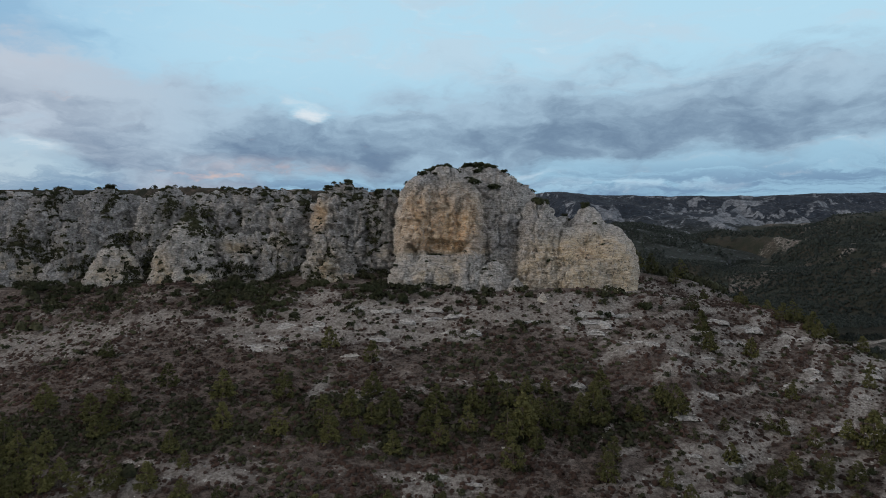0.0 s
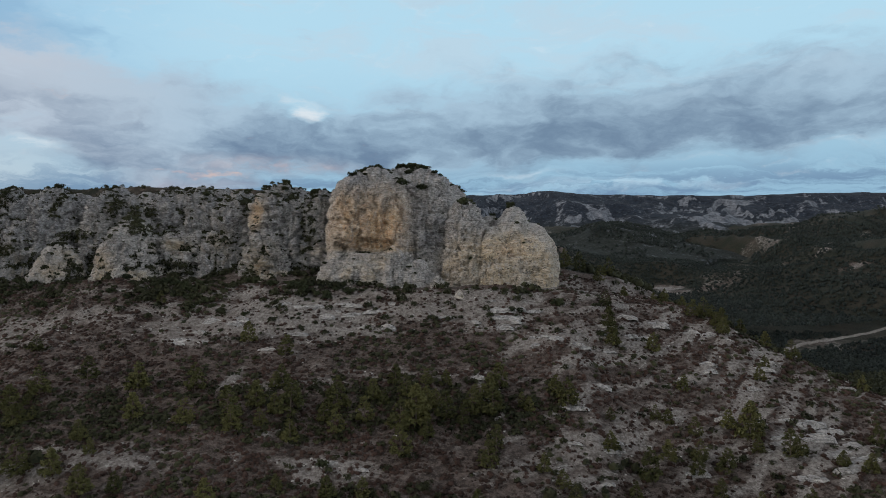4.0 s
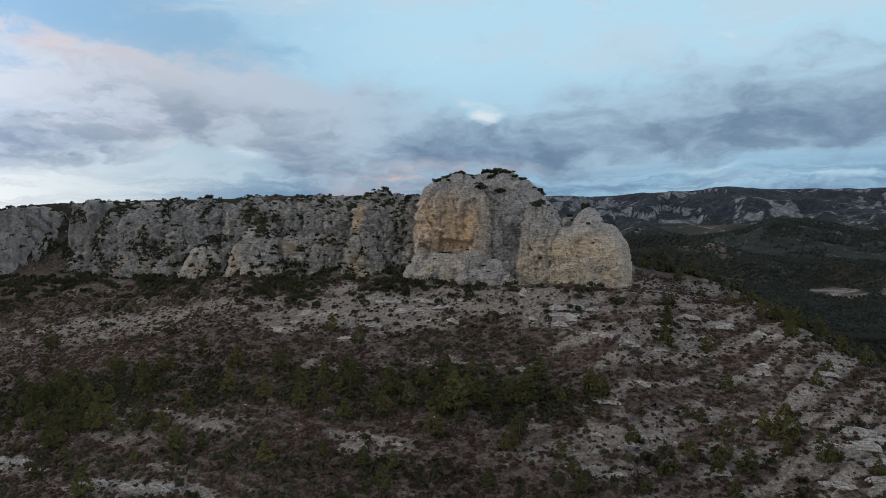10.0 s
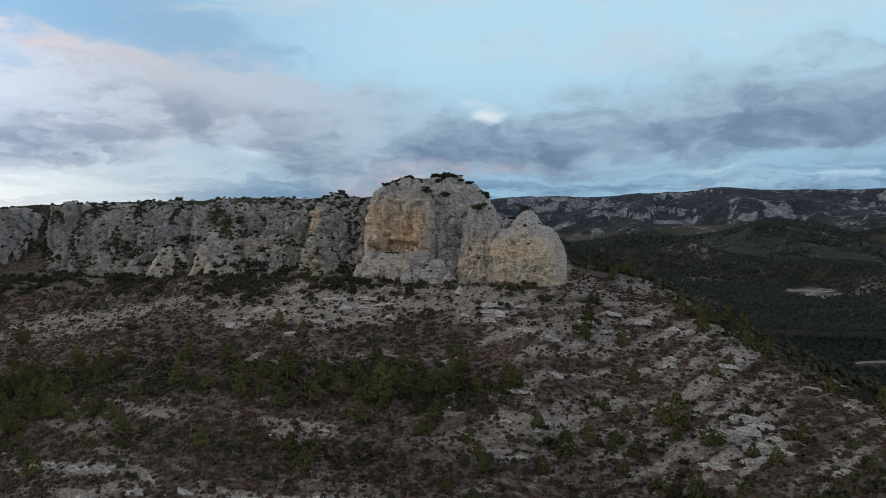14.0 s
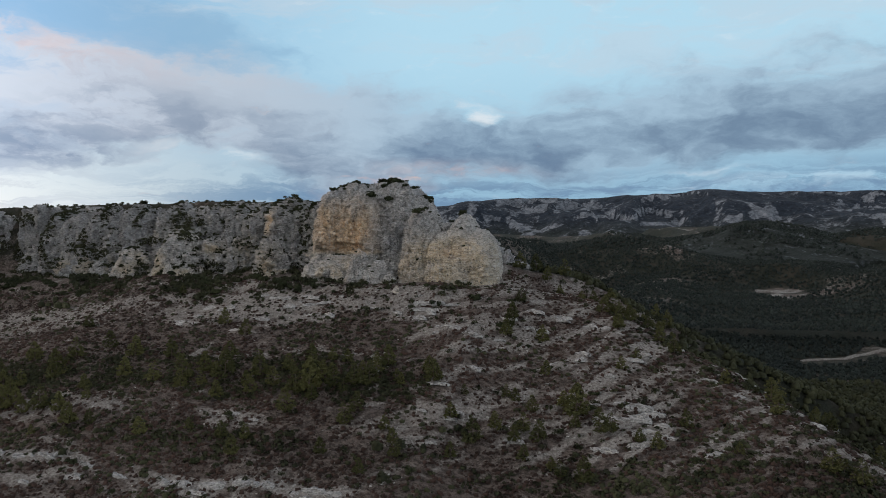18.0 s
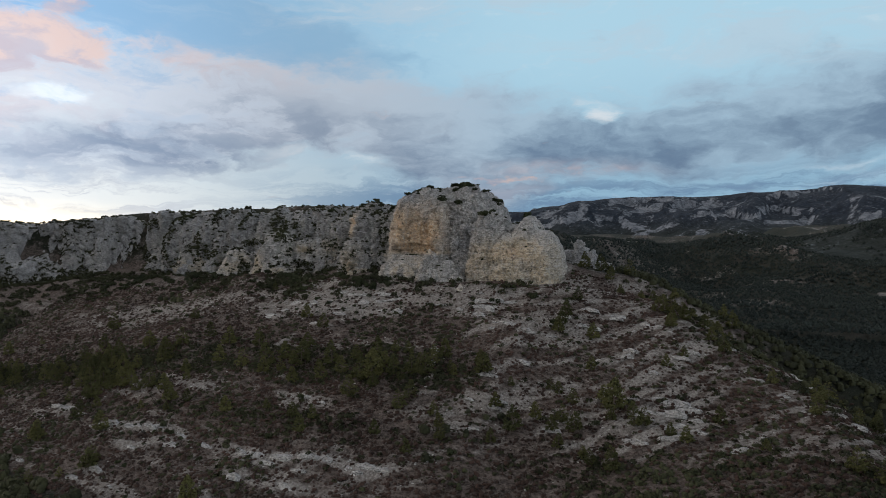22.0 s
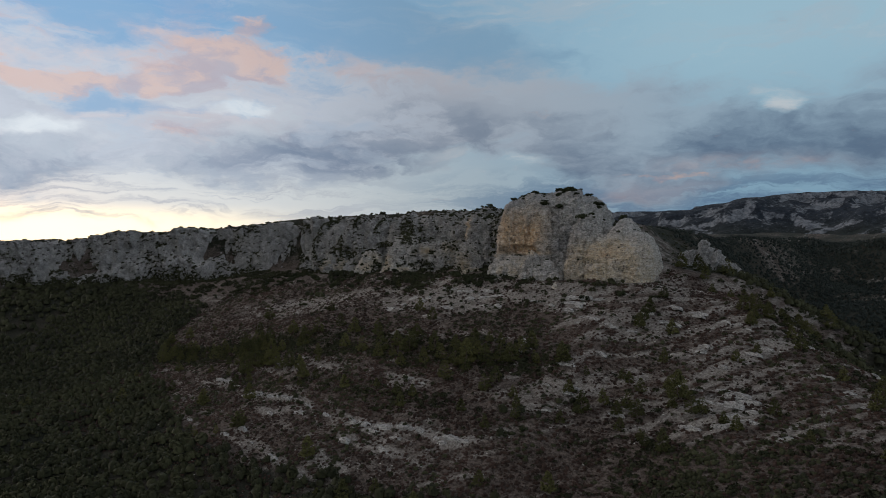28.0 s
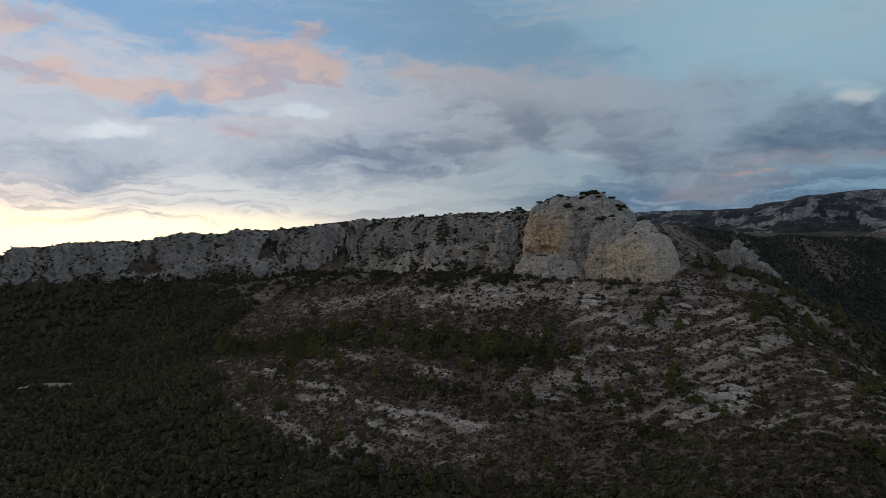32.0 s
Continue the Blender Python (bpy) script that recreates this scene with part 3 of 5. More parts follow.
def build_ground():
    xs = spread(-240, 230, 1.15, -3800, 4200, 1.05, 760, 7.0)
    ys = spread(78, 255, 0.9, -3000, 4400, 1.06, 900, 6.0)
    gx, gy = np.meshgrid(xs, ys)
    x, y = gx.ravel(), gy.ravel()
    z, pale = ground(x, y), pale_mask(x, y)
    near = step(-20, 10, cliff_line(x) - y) * step(330, 240, x) * step(-400, -260, x)
    # small ledges along the beds
    slope = z * 0.9 + 0.08 * x + 2.0 * fractal(flat_points(x / 25, y / 25), 3, 55)
    saw = slope / 3.1 - np.floor(slope / 3.1)
    z = z + near * pale * (0.9 * (step(0.0, 0.22, saw) - saw)) + near * 0.35 * fractal(flat_points(x / 2.4, y / 2.4), 2, 61)
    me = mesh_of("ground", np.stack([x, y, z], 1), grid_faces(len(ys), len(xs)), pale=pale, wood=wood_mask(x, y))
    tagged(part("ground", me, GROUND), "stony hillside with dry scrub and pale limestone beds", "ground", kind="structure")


build_ground()


def far_shape(x, y):
    """Height of the distant ridge, and how bare its rock is."""
    crest = np.interp(x, [-2600, -1400, -800, -490, -320, -40, 440, 1100, 1875, 3600], [140, 172, 183, 203, 214, 218, 233, 221, 235, 240])
    n = fractal(flat_points(x / 420, y / 420), 5, 71)
    gully = 1 - np.abs(fractal(flat_points(x / 260 + 0.25 * n, y / 700), 4, 77)) * 2.2
    t = np.clip((y + 240 * n + 130 * gully - 1150) / 1760, 0, 1)
    rise = 0.42 * t + 0.58 * step(0.50, 0.98, t)
    bare = np.zeros_like(x)
    # broken cliff bands: steps in the rise
    flute = fractal(flat_points(x / 30, y / 160), 3, 87)
    for at, size, seed in ((0.66, 0.06, 81), (0.73, 0.09, 83), (0.79, 0.12, 85), (0.85, 0.12, 88), (0.92, 0.10, 93)):
        there = step(0.06, 0.20, fractal(flat_points(x / 120, y / 500), 4, seed) + 0.22 * flute)
        cut = at + 0.12 * fractal(flat_points(x / 110, y / 300), 3, seed + 1)
        rise = rise + there * size * 0.55 * (step(cut, cut + 0.010, t) - step(cut - 0.14, cut + 0.12, t))
        bare = np.maximum(bare, there * np.exp(-((t - cut - 0.004) / (0.016 + 0.009 * flute)) ** 2))
    knoll = 62 * np.exp(-((x - 400) / 230) ** 2 - ((y - 1480) / 260) ** 2) + 40 * np.exp(-((x + 300) / 260) ** 2 - ((y - 1500) / 240) ** 2)
    bare = bare + 0.75 * step(0.0, 0.3, fractal(flat_points(x / 34, y / 50), 3, 97)) * step(0.5, 0.85, knoll / 62)
    z = -36 + knoll + (crest + 30) * rise + 15 * fractal(flat_points(x / 110, y / 110), 4, 91) * step(0, 0.2, t) * step(1.0, 0.85, t) - 0.05 * np.maximum(0, y - 3050)
    speck = step(0.02, 0.3, fractal(flat_points(x / 38, y / 38), 4, 95) + 0.5 * fractal(flat_points(x / 240, y / 240), 3, 99)) * 0.62 * step(0.40, 0.6, t)
    return np.where(t <= 0.001, -60, z), np.clip(bare + speck, 0, 1)


def build_far_ridge():
    xs, ys = np.arange(-2000, 3200, 13.0), np.arange(1000, 3300, 13.0)
    gx, gy = np.meshgrid(xs, ys)
    x, y = gx.ravel(), gy.ravel()
    z, bare = far_shape(x, y)
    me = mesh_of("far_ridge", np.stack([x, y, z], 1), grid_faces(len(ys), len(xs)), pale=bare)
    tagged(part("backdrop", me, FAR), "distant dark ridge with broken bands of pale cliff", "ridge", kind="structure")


build_far_ridge()

# ---------------------------------------------------------------- cliffs
FRONTS = []    # vertices that face the south
HOLLOWS = []   # and those that lie deep in clefts and gullies
TOPS = []      # vertex arrays of the rock masses, to stand plants on


def rock_relief(p, strength, detail):
    """Relief of weathered, bedded limestone at points p: outward is positive."""
    warp = np.stack([fractal(p / 9.0 + 3.1, 2, 101), fractal(p / 9.0 + 9.7, 2, 104), fractal(p / 9.0 + 5.3, 2, 107)], 1)
    f1, f2, own = cells((p + 2.2 * warp) / (6.5, 6.5, 17.0), 111)
    g1, g2, mark = cells((p + 1.0 * warp) / (2.2, 2.2, 2.6), 121)
    blocks = (own - 0.5) * 1.7 + (mark - 0.5) * 1.0
    big = fractal(p / 13.0, 3, 131) * 1.9
    flutes = fractal(p / (2.6, 2.6, 26.0), 3, 141) * 1.25
    cleft = np.abs(fractal((p + 0.5 * warp) / (8.0, 8.0, 60.0), 2, 145))
    clefts = -1.7 * np.exp(-(cleft / 0.022) ** 2) * step(-0.2, 0.2, fractal(p / 16.0, 2, 147))
    bed = p[:, 2] + 0.8 * fractal(p / 20.0, 2, 151) + 0.03 * p[:, 0]
    where = np.clip(0.55 + 1.3 * fractal(p / 11.0, 2, 161), 0.08, 1)
    # beds of uneven thickness, each standing out by its own measure
    layers = np.zeros(len(p))
    for thick, size, seed in ((2.7, 0.75, 163), (0.95, 0.42, 167)):
        h = bed / thick + 0.35 * fractal(p / 5.0, 2, seed + 1)
        n = np.floor(h)
        f = step(0.80, 1.0, h - n)
        patch = np.floor(p[:, 0] / (thick * 4) + 0.6 * warp[:, 0]).astype(np.int64)
        a, b = scramble(n.astype(np.int64), patch, 0 * patch, seed), scramble(n.astype(np.int64) + 1, patch, 0 * patch, seed)
        layers += size * ((1 - f) * a + f * b - 0.5) * 2 * where
    seam = np.abs(fractal(np.stack([p[:, 0] / 26, p[:, 1] / 26, bed / 1.5], 1), 2, 165))
    beds = layers - 0.6 * where * np.exp(-(seam / 0.06) ** 2)
    joint = -1.2 * np.exp(-((f2 - f1) / 0.05) ** 2) - 0.45 * np.exp(-((g2 - g1) / 0.07) ** 2)
    out = big + blocks + flutes + clefts + beds + joint
    if detail:
        rough = fractal(p / (3.4, 3.4, 0.9), 4, 171, 0.66)
        crumb = fractal(p / 1.0, 3, 175, 0.7)
        hole = step(0.40, 0.46, fractal(p / (1.8, 1.8, 1.2), 2, 181))
        out = out + 1.0 * rough + 0.25 * crumb - 1.0 * hole
    return strength * out


def rock_mass(cx, cy, rx, ry, z0, z1, yaw=0.0, plan=2.8, crown=5.0, taper=0.12, lean=(0.0, 0.0), size=0.45, strength=1.0, carve=(), lichen=0.45, stained=1.0):
    """The mesh of one rounded buttress with an upright, bedded face. plan: squareness seen from above; crown: how late it rounds over at the top (2 is a dome, 10 a block)."""
    turn = np.linspace(0, 2 * np.pi, 4000)
    c, s = np.cos(turn), np.sin(turn)
    ring = np.stack([rx * np.sign(c) * np.abs(c) ** (2 / plan), ry * np.sign(s) * np.abs(s) ** (2 / plan)], 1)
    # more points on the southern side, which is the one in view
    walked = np.concatenate([[0], np.cumsum(np.linalg.norm(np.diff(ring, axis=0), axis=1) * np.where(ring[:-1, 1] > 0.45 * ry, 0.35, 1.0))])
    columns = int(max(24, walked[-1] / size))
    ring = np.stack([np.interp(np.linspace(0, walked[-1], columns, endpoint=False), walked, ring[:, n]) for n in (0, 1)], 1)
    tall = z1 - z0
    h = 1 - np.linspace(1, 0, 900) ** 2.2
    line = np.stack([(1 - taper * h ** 1.3) * np.sqrt(np.maximum(0, 1 - h ** crown)), h], 1)
    gone = np.concatenate([[0], np.cumsum(np.hypot(np.diff(line[:, 0]) * min(rx, ry), np.diff(line[:, 1]) * tall))])
    rows = int(max(14, gone[-1] / size))
    line = np.stack([np.interp(np.linspace(0, gone[-1], rows), gone, line[:, n]) for n in (0, 1)], 1)
    r, h = line[:, 0][:, None], line[:, 1][:, None]
    co, si = math.cos(radians(yaw)), math.sin(radians(yaw))
    lx, ly = ring[:, 0][None] * r, ring[:, 1][None] * r
    p = np.stack([cx + co * lx - si * ly + lean[0] * h, cy + si * lx + co * ly + lean[1] * h, z0 + tall * h + 0 * lx], -1)
    along = np.roll(p, -1, 1) - np.roll(p, 1, 1)
    upward = np.gradient(p, axis=0)
    normal = np.cross(along, upward)
    normal /= np.maximum(np.linalg.norm(normal, axis=-1, keepdims=True), 1e-6)
    q, nv = p.reshape(-1, 3), normal.reshape(-1, 3)
    out = rock_relief(q, strength, size < 1.3)
    fade = (0.35 + 0.65 * step(0.02, 0.3, r + 0 * lx)).ravel()
    out = out * fade
    for x, y, z, wide, high, deep in carve:
        bite = 1 - ((q[:, 0] - x) / wide) ** 2 - ((q[:, 1] - y) / (wide * 1.3)) ** 2 - ((q[:, 2] - z) / high) ** 2
        out = out - deep * step(0.0, 0.55, bite + 0.12 * fractal(q / 2.0, 2, 191))
    v = q + nv * out[:, None]
    grid = v.reshape(rows, columns, 3)
    face = np.cross(np.roll(grid, -1, 1) - np.roll(grid, 1, 1), np.gradient(grid, axis=0)).reshape(-1, 3)
    face /= np.maximum(np.linalg.norm(face, axis=1, keepdims=True), 1e-6)
    shelf = (face[:, 2] > 0.72) & (v[:, 1] < cy + 0.6 * ry)
    TOPS.append(v[shelf])
    HOLLOWS.append(v[(out < np.quantile(out, 0.16)) & (nv[:, 1] < 0.1)])
    FRONTS.append(v[nv[:, 1] < -0.2][::3])
    warm = fractal(v / 9.0, 3, 201)
    south = step(0.25, -0.3, nv[:, 1])
    rust = np.exp(-((v[:, 0] + 4) / 17) ** 4 - ((v[:, 2] - 9) / 14) ** 4) * step(-2.5, 0.5, v[:, 2]) * step(262, 250, v[:, 1])
    rust = rust * (0.80 + 0.5 * np.exp(-((v[:, 0] + 3) / 9) ** 2 - ((v[:, 2] - 5) / 9) ** 2))
    rust = rust + 0.75 * np.exp(-((v[:, 0] + 50) / 4) ** 2 - ((v[:, 2] - 14) / 5) ** 2)
    rust = rust + 0.5 * np.exp(-((v[:, 0] - 48) / 5) ** 2 - ((v[:, 2] + 1) / 3) ** 2)
    rust = np.clip(rust * (0.9 + 0.8 * warm) * south, 0, 1)
    cream = 1.15 * step(18, 36, v[:, 0]) * step(11, 1, v[:, 2]) * (v[:, 0] < 75)
    cream = np.maximum(cream, 0.8 * step(0.05, 0.4, warm) * step(4, -6, v[:, 2]))
    cream = np.maximum(cream, np.exp(-((v[:, 2] + 0.6) / 1.3) ** 2) * step(24, 14, np.abs(v[:, 0] + 4)))
    cream = np.maximum(cream, 0.5 * np.exp(-((v[:, 0] + 6) / 17) ** 4 - ((v[:, 2] - 8) / 18) ** 4))
    for px, pz, pw, ph in ((-50, 13, 5, 7), (-110, -5, 6, 5), (-46, -4, 7, 7), (-66, 2, 5, 5), (-134, -9, 5, 4), (-84, 1, 9, 3)):
        cream = np.maximum(cream, 1.1 * np.exp(-((v[:, 0] - px) / pw) ** 2 - ((v[:, 2] - pz) / ph) ** 2))
    cream = np.clip(cream * (0.75 + 0.7 * warm) * south, 0, 1) * stained
    rust = rust * stained
    return mesh_of("rock", v, grid_faces(rows, columns, True), rust=rust, cream=cream, lichen=np.clip((1 - 0.8 * cream) * (lichen + 0.3 * step(-70, -170, v[:, 0]) + 0.5 * np.maximum(step(7, 14, v[:, 0]) * step(40, 30, v[:, 0]) * step(-6, 6, v[:, 2]), step(16, 25, v[:, 2])) * step(-30, -24, v[:, 0])) * (1 + 0.9 * fractal(v / 11.0, 2, 211)) + 0.35 * step(0.3, 0.9, face[:, 2]), 0, 1))


def cliff(name, label, *masses, size=0.5, strength=1.3, lichen=0.66):
    """One body of rock: a mesh, or several buttresses under one root."""
    root = tagged(new(name), label, "cliff", "limestone cliffs")
    for m in masses:
        part("buttress", rock_mass(**{"size": size, "strength": strength, "lichen": lichen, **m}), ROCK, root)
    return root


# the domed headland, from its skirt upwards
cliff("domed_cliff", "tall domed limestone headland with a rust-stained face and cave",
      dict(cx=9, cy=272, rx=28, ry=26, z0=-16, z1=31.8, plan=3.0, crown=7, taper=0.16, strength=0.85),
      dict(cx=-2, cy=262, rx=18.5, ry=20, z0=-16, z1=30.6, plan=3.6, crown=6, taper=0.10, strength=0.75,
           carve=((-4, 242, 1.2, 7.5, 3.0, 5.0), (-14.5, 243, 0.2, 2.4, 2.6, 3.4), (4, 242, 1.2, 4, 2.4, 3.0), (-2, 242, 7, 9, 11, 2.0), (-3, 242, -0.6, 15, 2.2, 2.4))),
      dict(cx=20, cy=264, rx=9, ry=18, z0=-20, z1=27, plan=2.8, crown=4.5, taper=0.24, strength=0.85),
      dict(cx=-5, cy=247, rx=18.5, ry=11, z0=-22, z1=-1.8, plan=3.0, crown=5, taper=0.12, strength=0.6, lichen=0.4),
      dict(cx=6.5, cy=242, rx=8, ry=9, z0=-24, z1=1.2, plan=2.4, crown=3.0, taper=0.25, strength=0.6, lichen=0.45),
      dict(cx=15, cy=242, rx=11, ry=11, z0=-24, z1=-4, crown=4, taper=0.4, strength=0.6),
      dict(cx=23, cy=235, rx=7, ry=7, z0=-24, z1=-9, crown=3.2, taper=0.4, strength=0.5), size=0.42, lichen=0.24)
cliff("shoulder_cliff", "grey limestone shoulder beside the domed headland",
      dict(cx=33, cy=255, rx=10, ry=19, z0=-22, z1=18.5, plan=2.9, crown=3.4, taper=0.10, strength=0.75),
      dict(cx=30, cy=266, rx=13, ry=17, z0=-22, z1=22, plan=2.5, crown=3.4, taper=0.18, strength=0.75),
      dict(cx=43, cy=260, rx=7, ry=14, z0=-22, z1=12, crown=4, taper=0.15, strength=0.75), size=0.44, lichen=0.3)
cliff("end_cliff", "cream-coloured bulging limestone block at the cliff's end",
      dict(cx=51, cy=254, rx=12, ry=18, z0=-20, z1=16.2, plan=2.5, crown=2.8, taper=0.25, strength=0.42),
      dict(cx=57, cy=253, rx=10.5, ry=15.5, z0=-18, z1=9.5, plan=3.0, crown=2.8, taper=-0.08, strength=0.36),
      dict(cx=43, cy=250, rx=9, ry=15, z0=-20, z1=8, plan=3.0, crown=5.5, taper=0.2, strength=0.6), size=0.44, lichen=0.12)
cliff("pillar_cliff", "grey limestone pillar with a pale niche beside a bushy gully",
      dict(cx=-40, cy=277, rx=13.5, ry=18, z0=-16, z1=26.5, plan=3.2, crown=7, taper=0.16, carve=((-51, 262, 14, 5, 6, 3.5),)),
      dict(cx=-44, cy=265, rx=14, ry=13.5, z0=-20, z1=11, plan=2.5, crown=2.4, taper=0.45),
      dict(cx=-25, cy=273, rx=9, ry=15, z0=-16, z1=23, crown=4, taper=0.2), size=0.45)
cliff("recess_cliff", "set-back limestone wall above a low ledge with small hollows",
      dict(cx=-82, cy=297, rx=29, ry=17, z0=-14, z1=26, plan=4.0, crown=7, taper=0.12),
      dict(cx=-64, cy=290, rx=11, ry=16, z0=-14, z1=24.5, crown=5.5, taper=0.2),
      dict(cx=-75, cy=277, rx=19, ry=13, z0=-16, z1=6.5, plan=3.6, crown=8, taper=0.15, carve=((-80, 264, 1, 4, 2.5, 2.5), (-71, 264, 0, 3, 2.5, 2.5))),
      dict(cx=-67, cy=269, rx=6, ry=8, z0=-18, z1=7, crown=4, taper=0.2), size=0.5)
cliff("backing_cliff", "continuous grey limestone wall along the plateau's edge",
      dict(cx=-86, cy=304, rx=42, ry=18, z0=-10, z1=25, plan=5.0, crown=7, taper=0.12),
      dict(cx=-160, cy=311, rx=48, ry=18, z0=-10, z1=25.5, plan=5.0, crown=7, taper=0.14), size=0.9)
cliff("toe_cliff", "rounded grey limestone toe with a cream underside",
      dict(cx=-102, cy=272, rx=16.5, ry=16, z0=-20, z1=12.5, plan=2.5, crown=2.6, taper=0.35, strength=0.75, lichen=0.15),
      dict(cx=-104, cy=282, rx=7.5, ry=9, z0=-10, z1=18.5, crown=2.8, taper=0.3), size=0.45)
cliff("small_toe_cliff", "low rounded grey limestone toe above the bushes",
      dict(cx=-131, cy=272, rx=12.5, ry=13, z0=-22, z1=1.8, plan=2.4, crown=2.8, taper=0.35, strength=0.75, lichen=0.1), size=0.5)
cliff("upper_cliff", "broad grey limestone buttresses under the plateau's edge",
      dict(cx=-121, cy=297, rx=12, ry=16, z0=-14, z1=26, plan=3.0, crown=4.5, taper=0.2),
      dict(cx=-147, cy=301, rx=13.5, ry=17, z0=-14, z1=26.5, plan=2.8, crown=4.5, taper=0.25),
      dict(cx=-171, cy=304, rx=15.5, ry=17, z0=-14, z1=26.5, plan=2.8, crown=4, taper=0.25),
      dict(cx=-158, cy=293, rx=12, ry=13, z0=-16, z1=13, plan=2.4, crown=2.8, taper=0.4), size=0.55)
cliff("low_west_cliff", "low rounded limestone toes among dark bushes",
      dict(cx=-181, cy=290, rx=15, ry=13, z0=-22, z1=3, plan=2.4, crown=2.8, taper=0.45),
      dict(cx=-160, cy=283, rx=10, ry=9, z0=-22, z1=-2.5, plan=2.3, crown=2.8, taper=0.45),
      dict(cx=-194, cy=300, rx=5.5, ry=8, z0=-10, z1=22, crown=4, taper=0.15),
      dict(cx=-208, cy=309, rx=14, ry=16, z0=-16, z1=24, crown=4, taper=0.3), size=0.6)


def build_wall():
    """The long wall west of the pillar: two broken tiers with gullies between their buttresses."""
    columns, rows = 500, 62
    x = np.linspace(-188, -650, columns)
    yc = cliff_line(x) + 15 * step(-420, -250, x) - 2
    way = np.stack([np.gradient(x), np.gradient(yc)], 1)
    way /= np.linalg.norm(way, axis=1, keepdims=True)
    outward = np.stack([-way[:, 1], way[:, 0]], 1)
    outward *= np.sign(-outward[:, 1])[:, None]
    foot = foot_height(x) - 9
    wave = lambda scale, seed, octaves=3: fractal(np.stack([x / scale, 0 * x, 0 * x], 1), octaves, seed)
    top = plateau(x, yc + 20) + 3.0 + 5.0 * wave(38, 401) - 5.0 * np.exp(-(wave(55, 403) / 0.07) ** 2)
    t = np.linspace(0, 1, rows)[:, None]
    up = step(0.0, 1.0, np.minimum(1, t / 0.86)) * 0.25 + 0.75 * np.minimum(1, t / 0.86)
    tier = 0.45 + 0.5 * wave(60, 405)
    ledge = np.clip(5.0 + 16.0 * wave(45, 407), 0, 12)
    deep = 7.0 * up + ledge[None] * step(tier - 0.10, tier + 0.10, up) + 26.0 * step(0.84, 1.0, t) - 3.0 * step(0.12, 0.0, t)
    p = np.stack([x[None] - outward[:, 0][None] * deep, yc[None] - outward[:, 1][None] * deep, foot[None] + (top - foot)[None] * up + 0.8 * step(0.86, 1.0, t)], -1)
    q = p.reshape(-1, 3)
    rib = fractal(q / (24.0, 24.0, 70.0), 3, 411)
    fine_rib = fractal(q / (10.0, 10.0, 40.0), 2, 413)
    out = 13.0 * rib + 4.0 * fine_rib - 6.0 * np.exp(-(np.abs(rib + 0.05) / 0.05) ** 2) - 2.5 * np.exp(-(np.abs(fine_rib) / 0.06) ** 2)
    out = (np.maximum(out, -3.5) + 1.25 * rock_relief(q, 1.0, True)) * (1 - 0.75 * step(0.84, 0.97, t + 0 * x[None])).ravel()
    v = q + np.stack([np.repeat(outward[None], rows, 0).reshape(-1, 2)[:, 0] * out, np.repeat(outward[None], rows, 0).reshape(-1, 2)[:, 1] * out, 0.35 * out * (np.repeat(t, columns, 1).ravel() > 0.5)], 1)
    grid = v.reshape(rows, columns, 3)
    face = np.cross(np.gradient(grid, axis=1), np.gradient(grid, axis=0)).reshape(-1, 3)
    face /= np.maximum(np.linalg.norm(face, axis=1, keepdims=True), 1e-6)
    TOPS.append(v[np.abs(face[:, 2]) > 0.62])
    FRONTS.append(v)
    HOLLOWS.append(v[(out < np.quantile(out, 0.30)) & (np.repeat(t, columns, 1).ravel() < 0.86)])
    HOLLOWS.append(v[(fractal(v / (16.0, 16.0, 9.0), 3, 415) > 0.10 + 0.016 * (v[:, 2] - np.repeat(foot[None], rows, 0).ravel() - 8)) & (np.repeat(t, columns, 1).ravel() < 0.8)])
    lichen = np.clip(0.95 + 0.5 * fractal(v / 14.0, 2, 417), 0, 1)
    for a in range(0, columns - 1, 67):
        b = min(columns - 1, a + 67)
        cut = grid[:, a:b + 1].reshape(-1, 3)
        none = np.zeros(len(cut))
        me = mesh_of("rock", cut, grid_faces(rows, b + 1 - a)[:, ::-1], rust=none, cream=none, lichen=lichen.reshape(rows, columns)[:, a:b + 1].ravel())
        tagged(part("wall_cliff", me, ROCK), "long wall of grey weathered limestone buttresses", "cliff", "limestone cliffs")


build_wall()
cliff("rear_outcrop", "grey limestone outcrop standing behind the headland among shrubs",
      dict(cx=20, cy=456, rx=31, ry=15, z0=-40, z1=0.5, plan=2.4, crown=4, taper=0.35, size=0.9, stained=0.0),
      dict(cx=29, cy=452, rx=6, ry=6, z0=-20, z1=7.5, crown=4, taper=0.2, size=0.9, stained=0.0),
      dict(cx=38, cy=452, rx=9, ry=9, z0=-40, z1=1, crown=4, taper=0.3, size=0.9, stained=0.0),
      dict(cx=60, cy=436, rx=21, ry=13, z0=-56, z1=-8, plan=2.3, crown=3.2, taper=0.5, size=0.9, stained=0.0, lean=(-9.0, 0.0)), lichen=0.95)

# ---------------------------------------------------------------- plants
dice = np.random.default_rng(12)


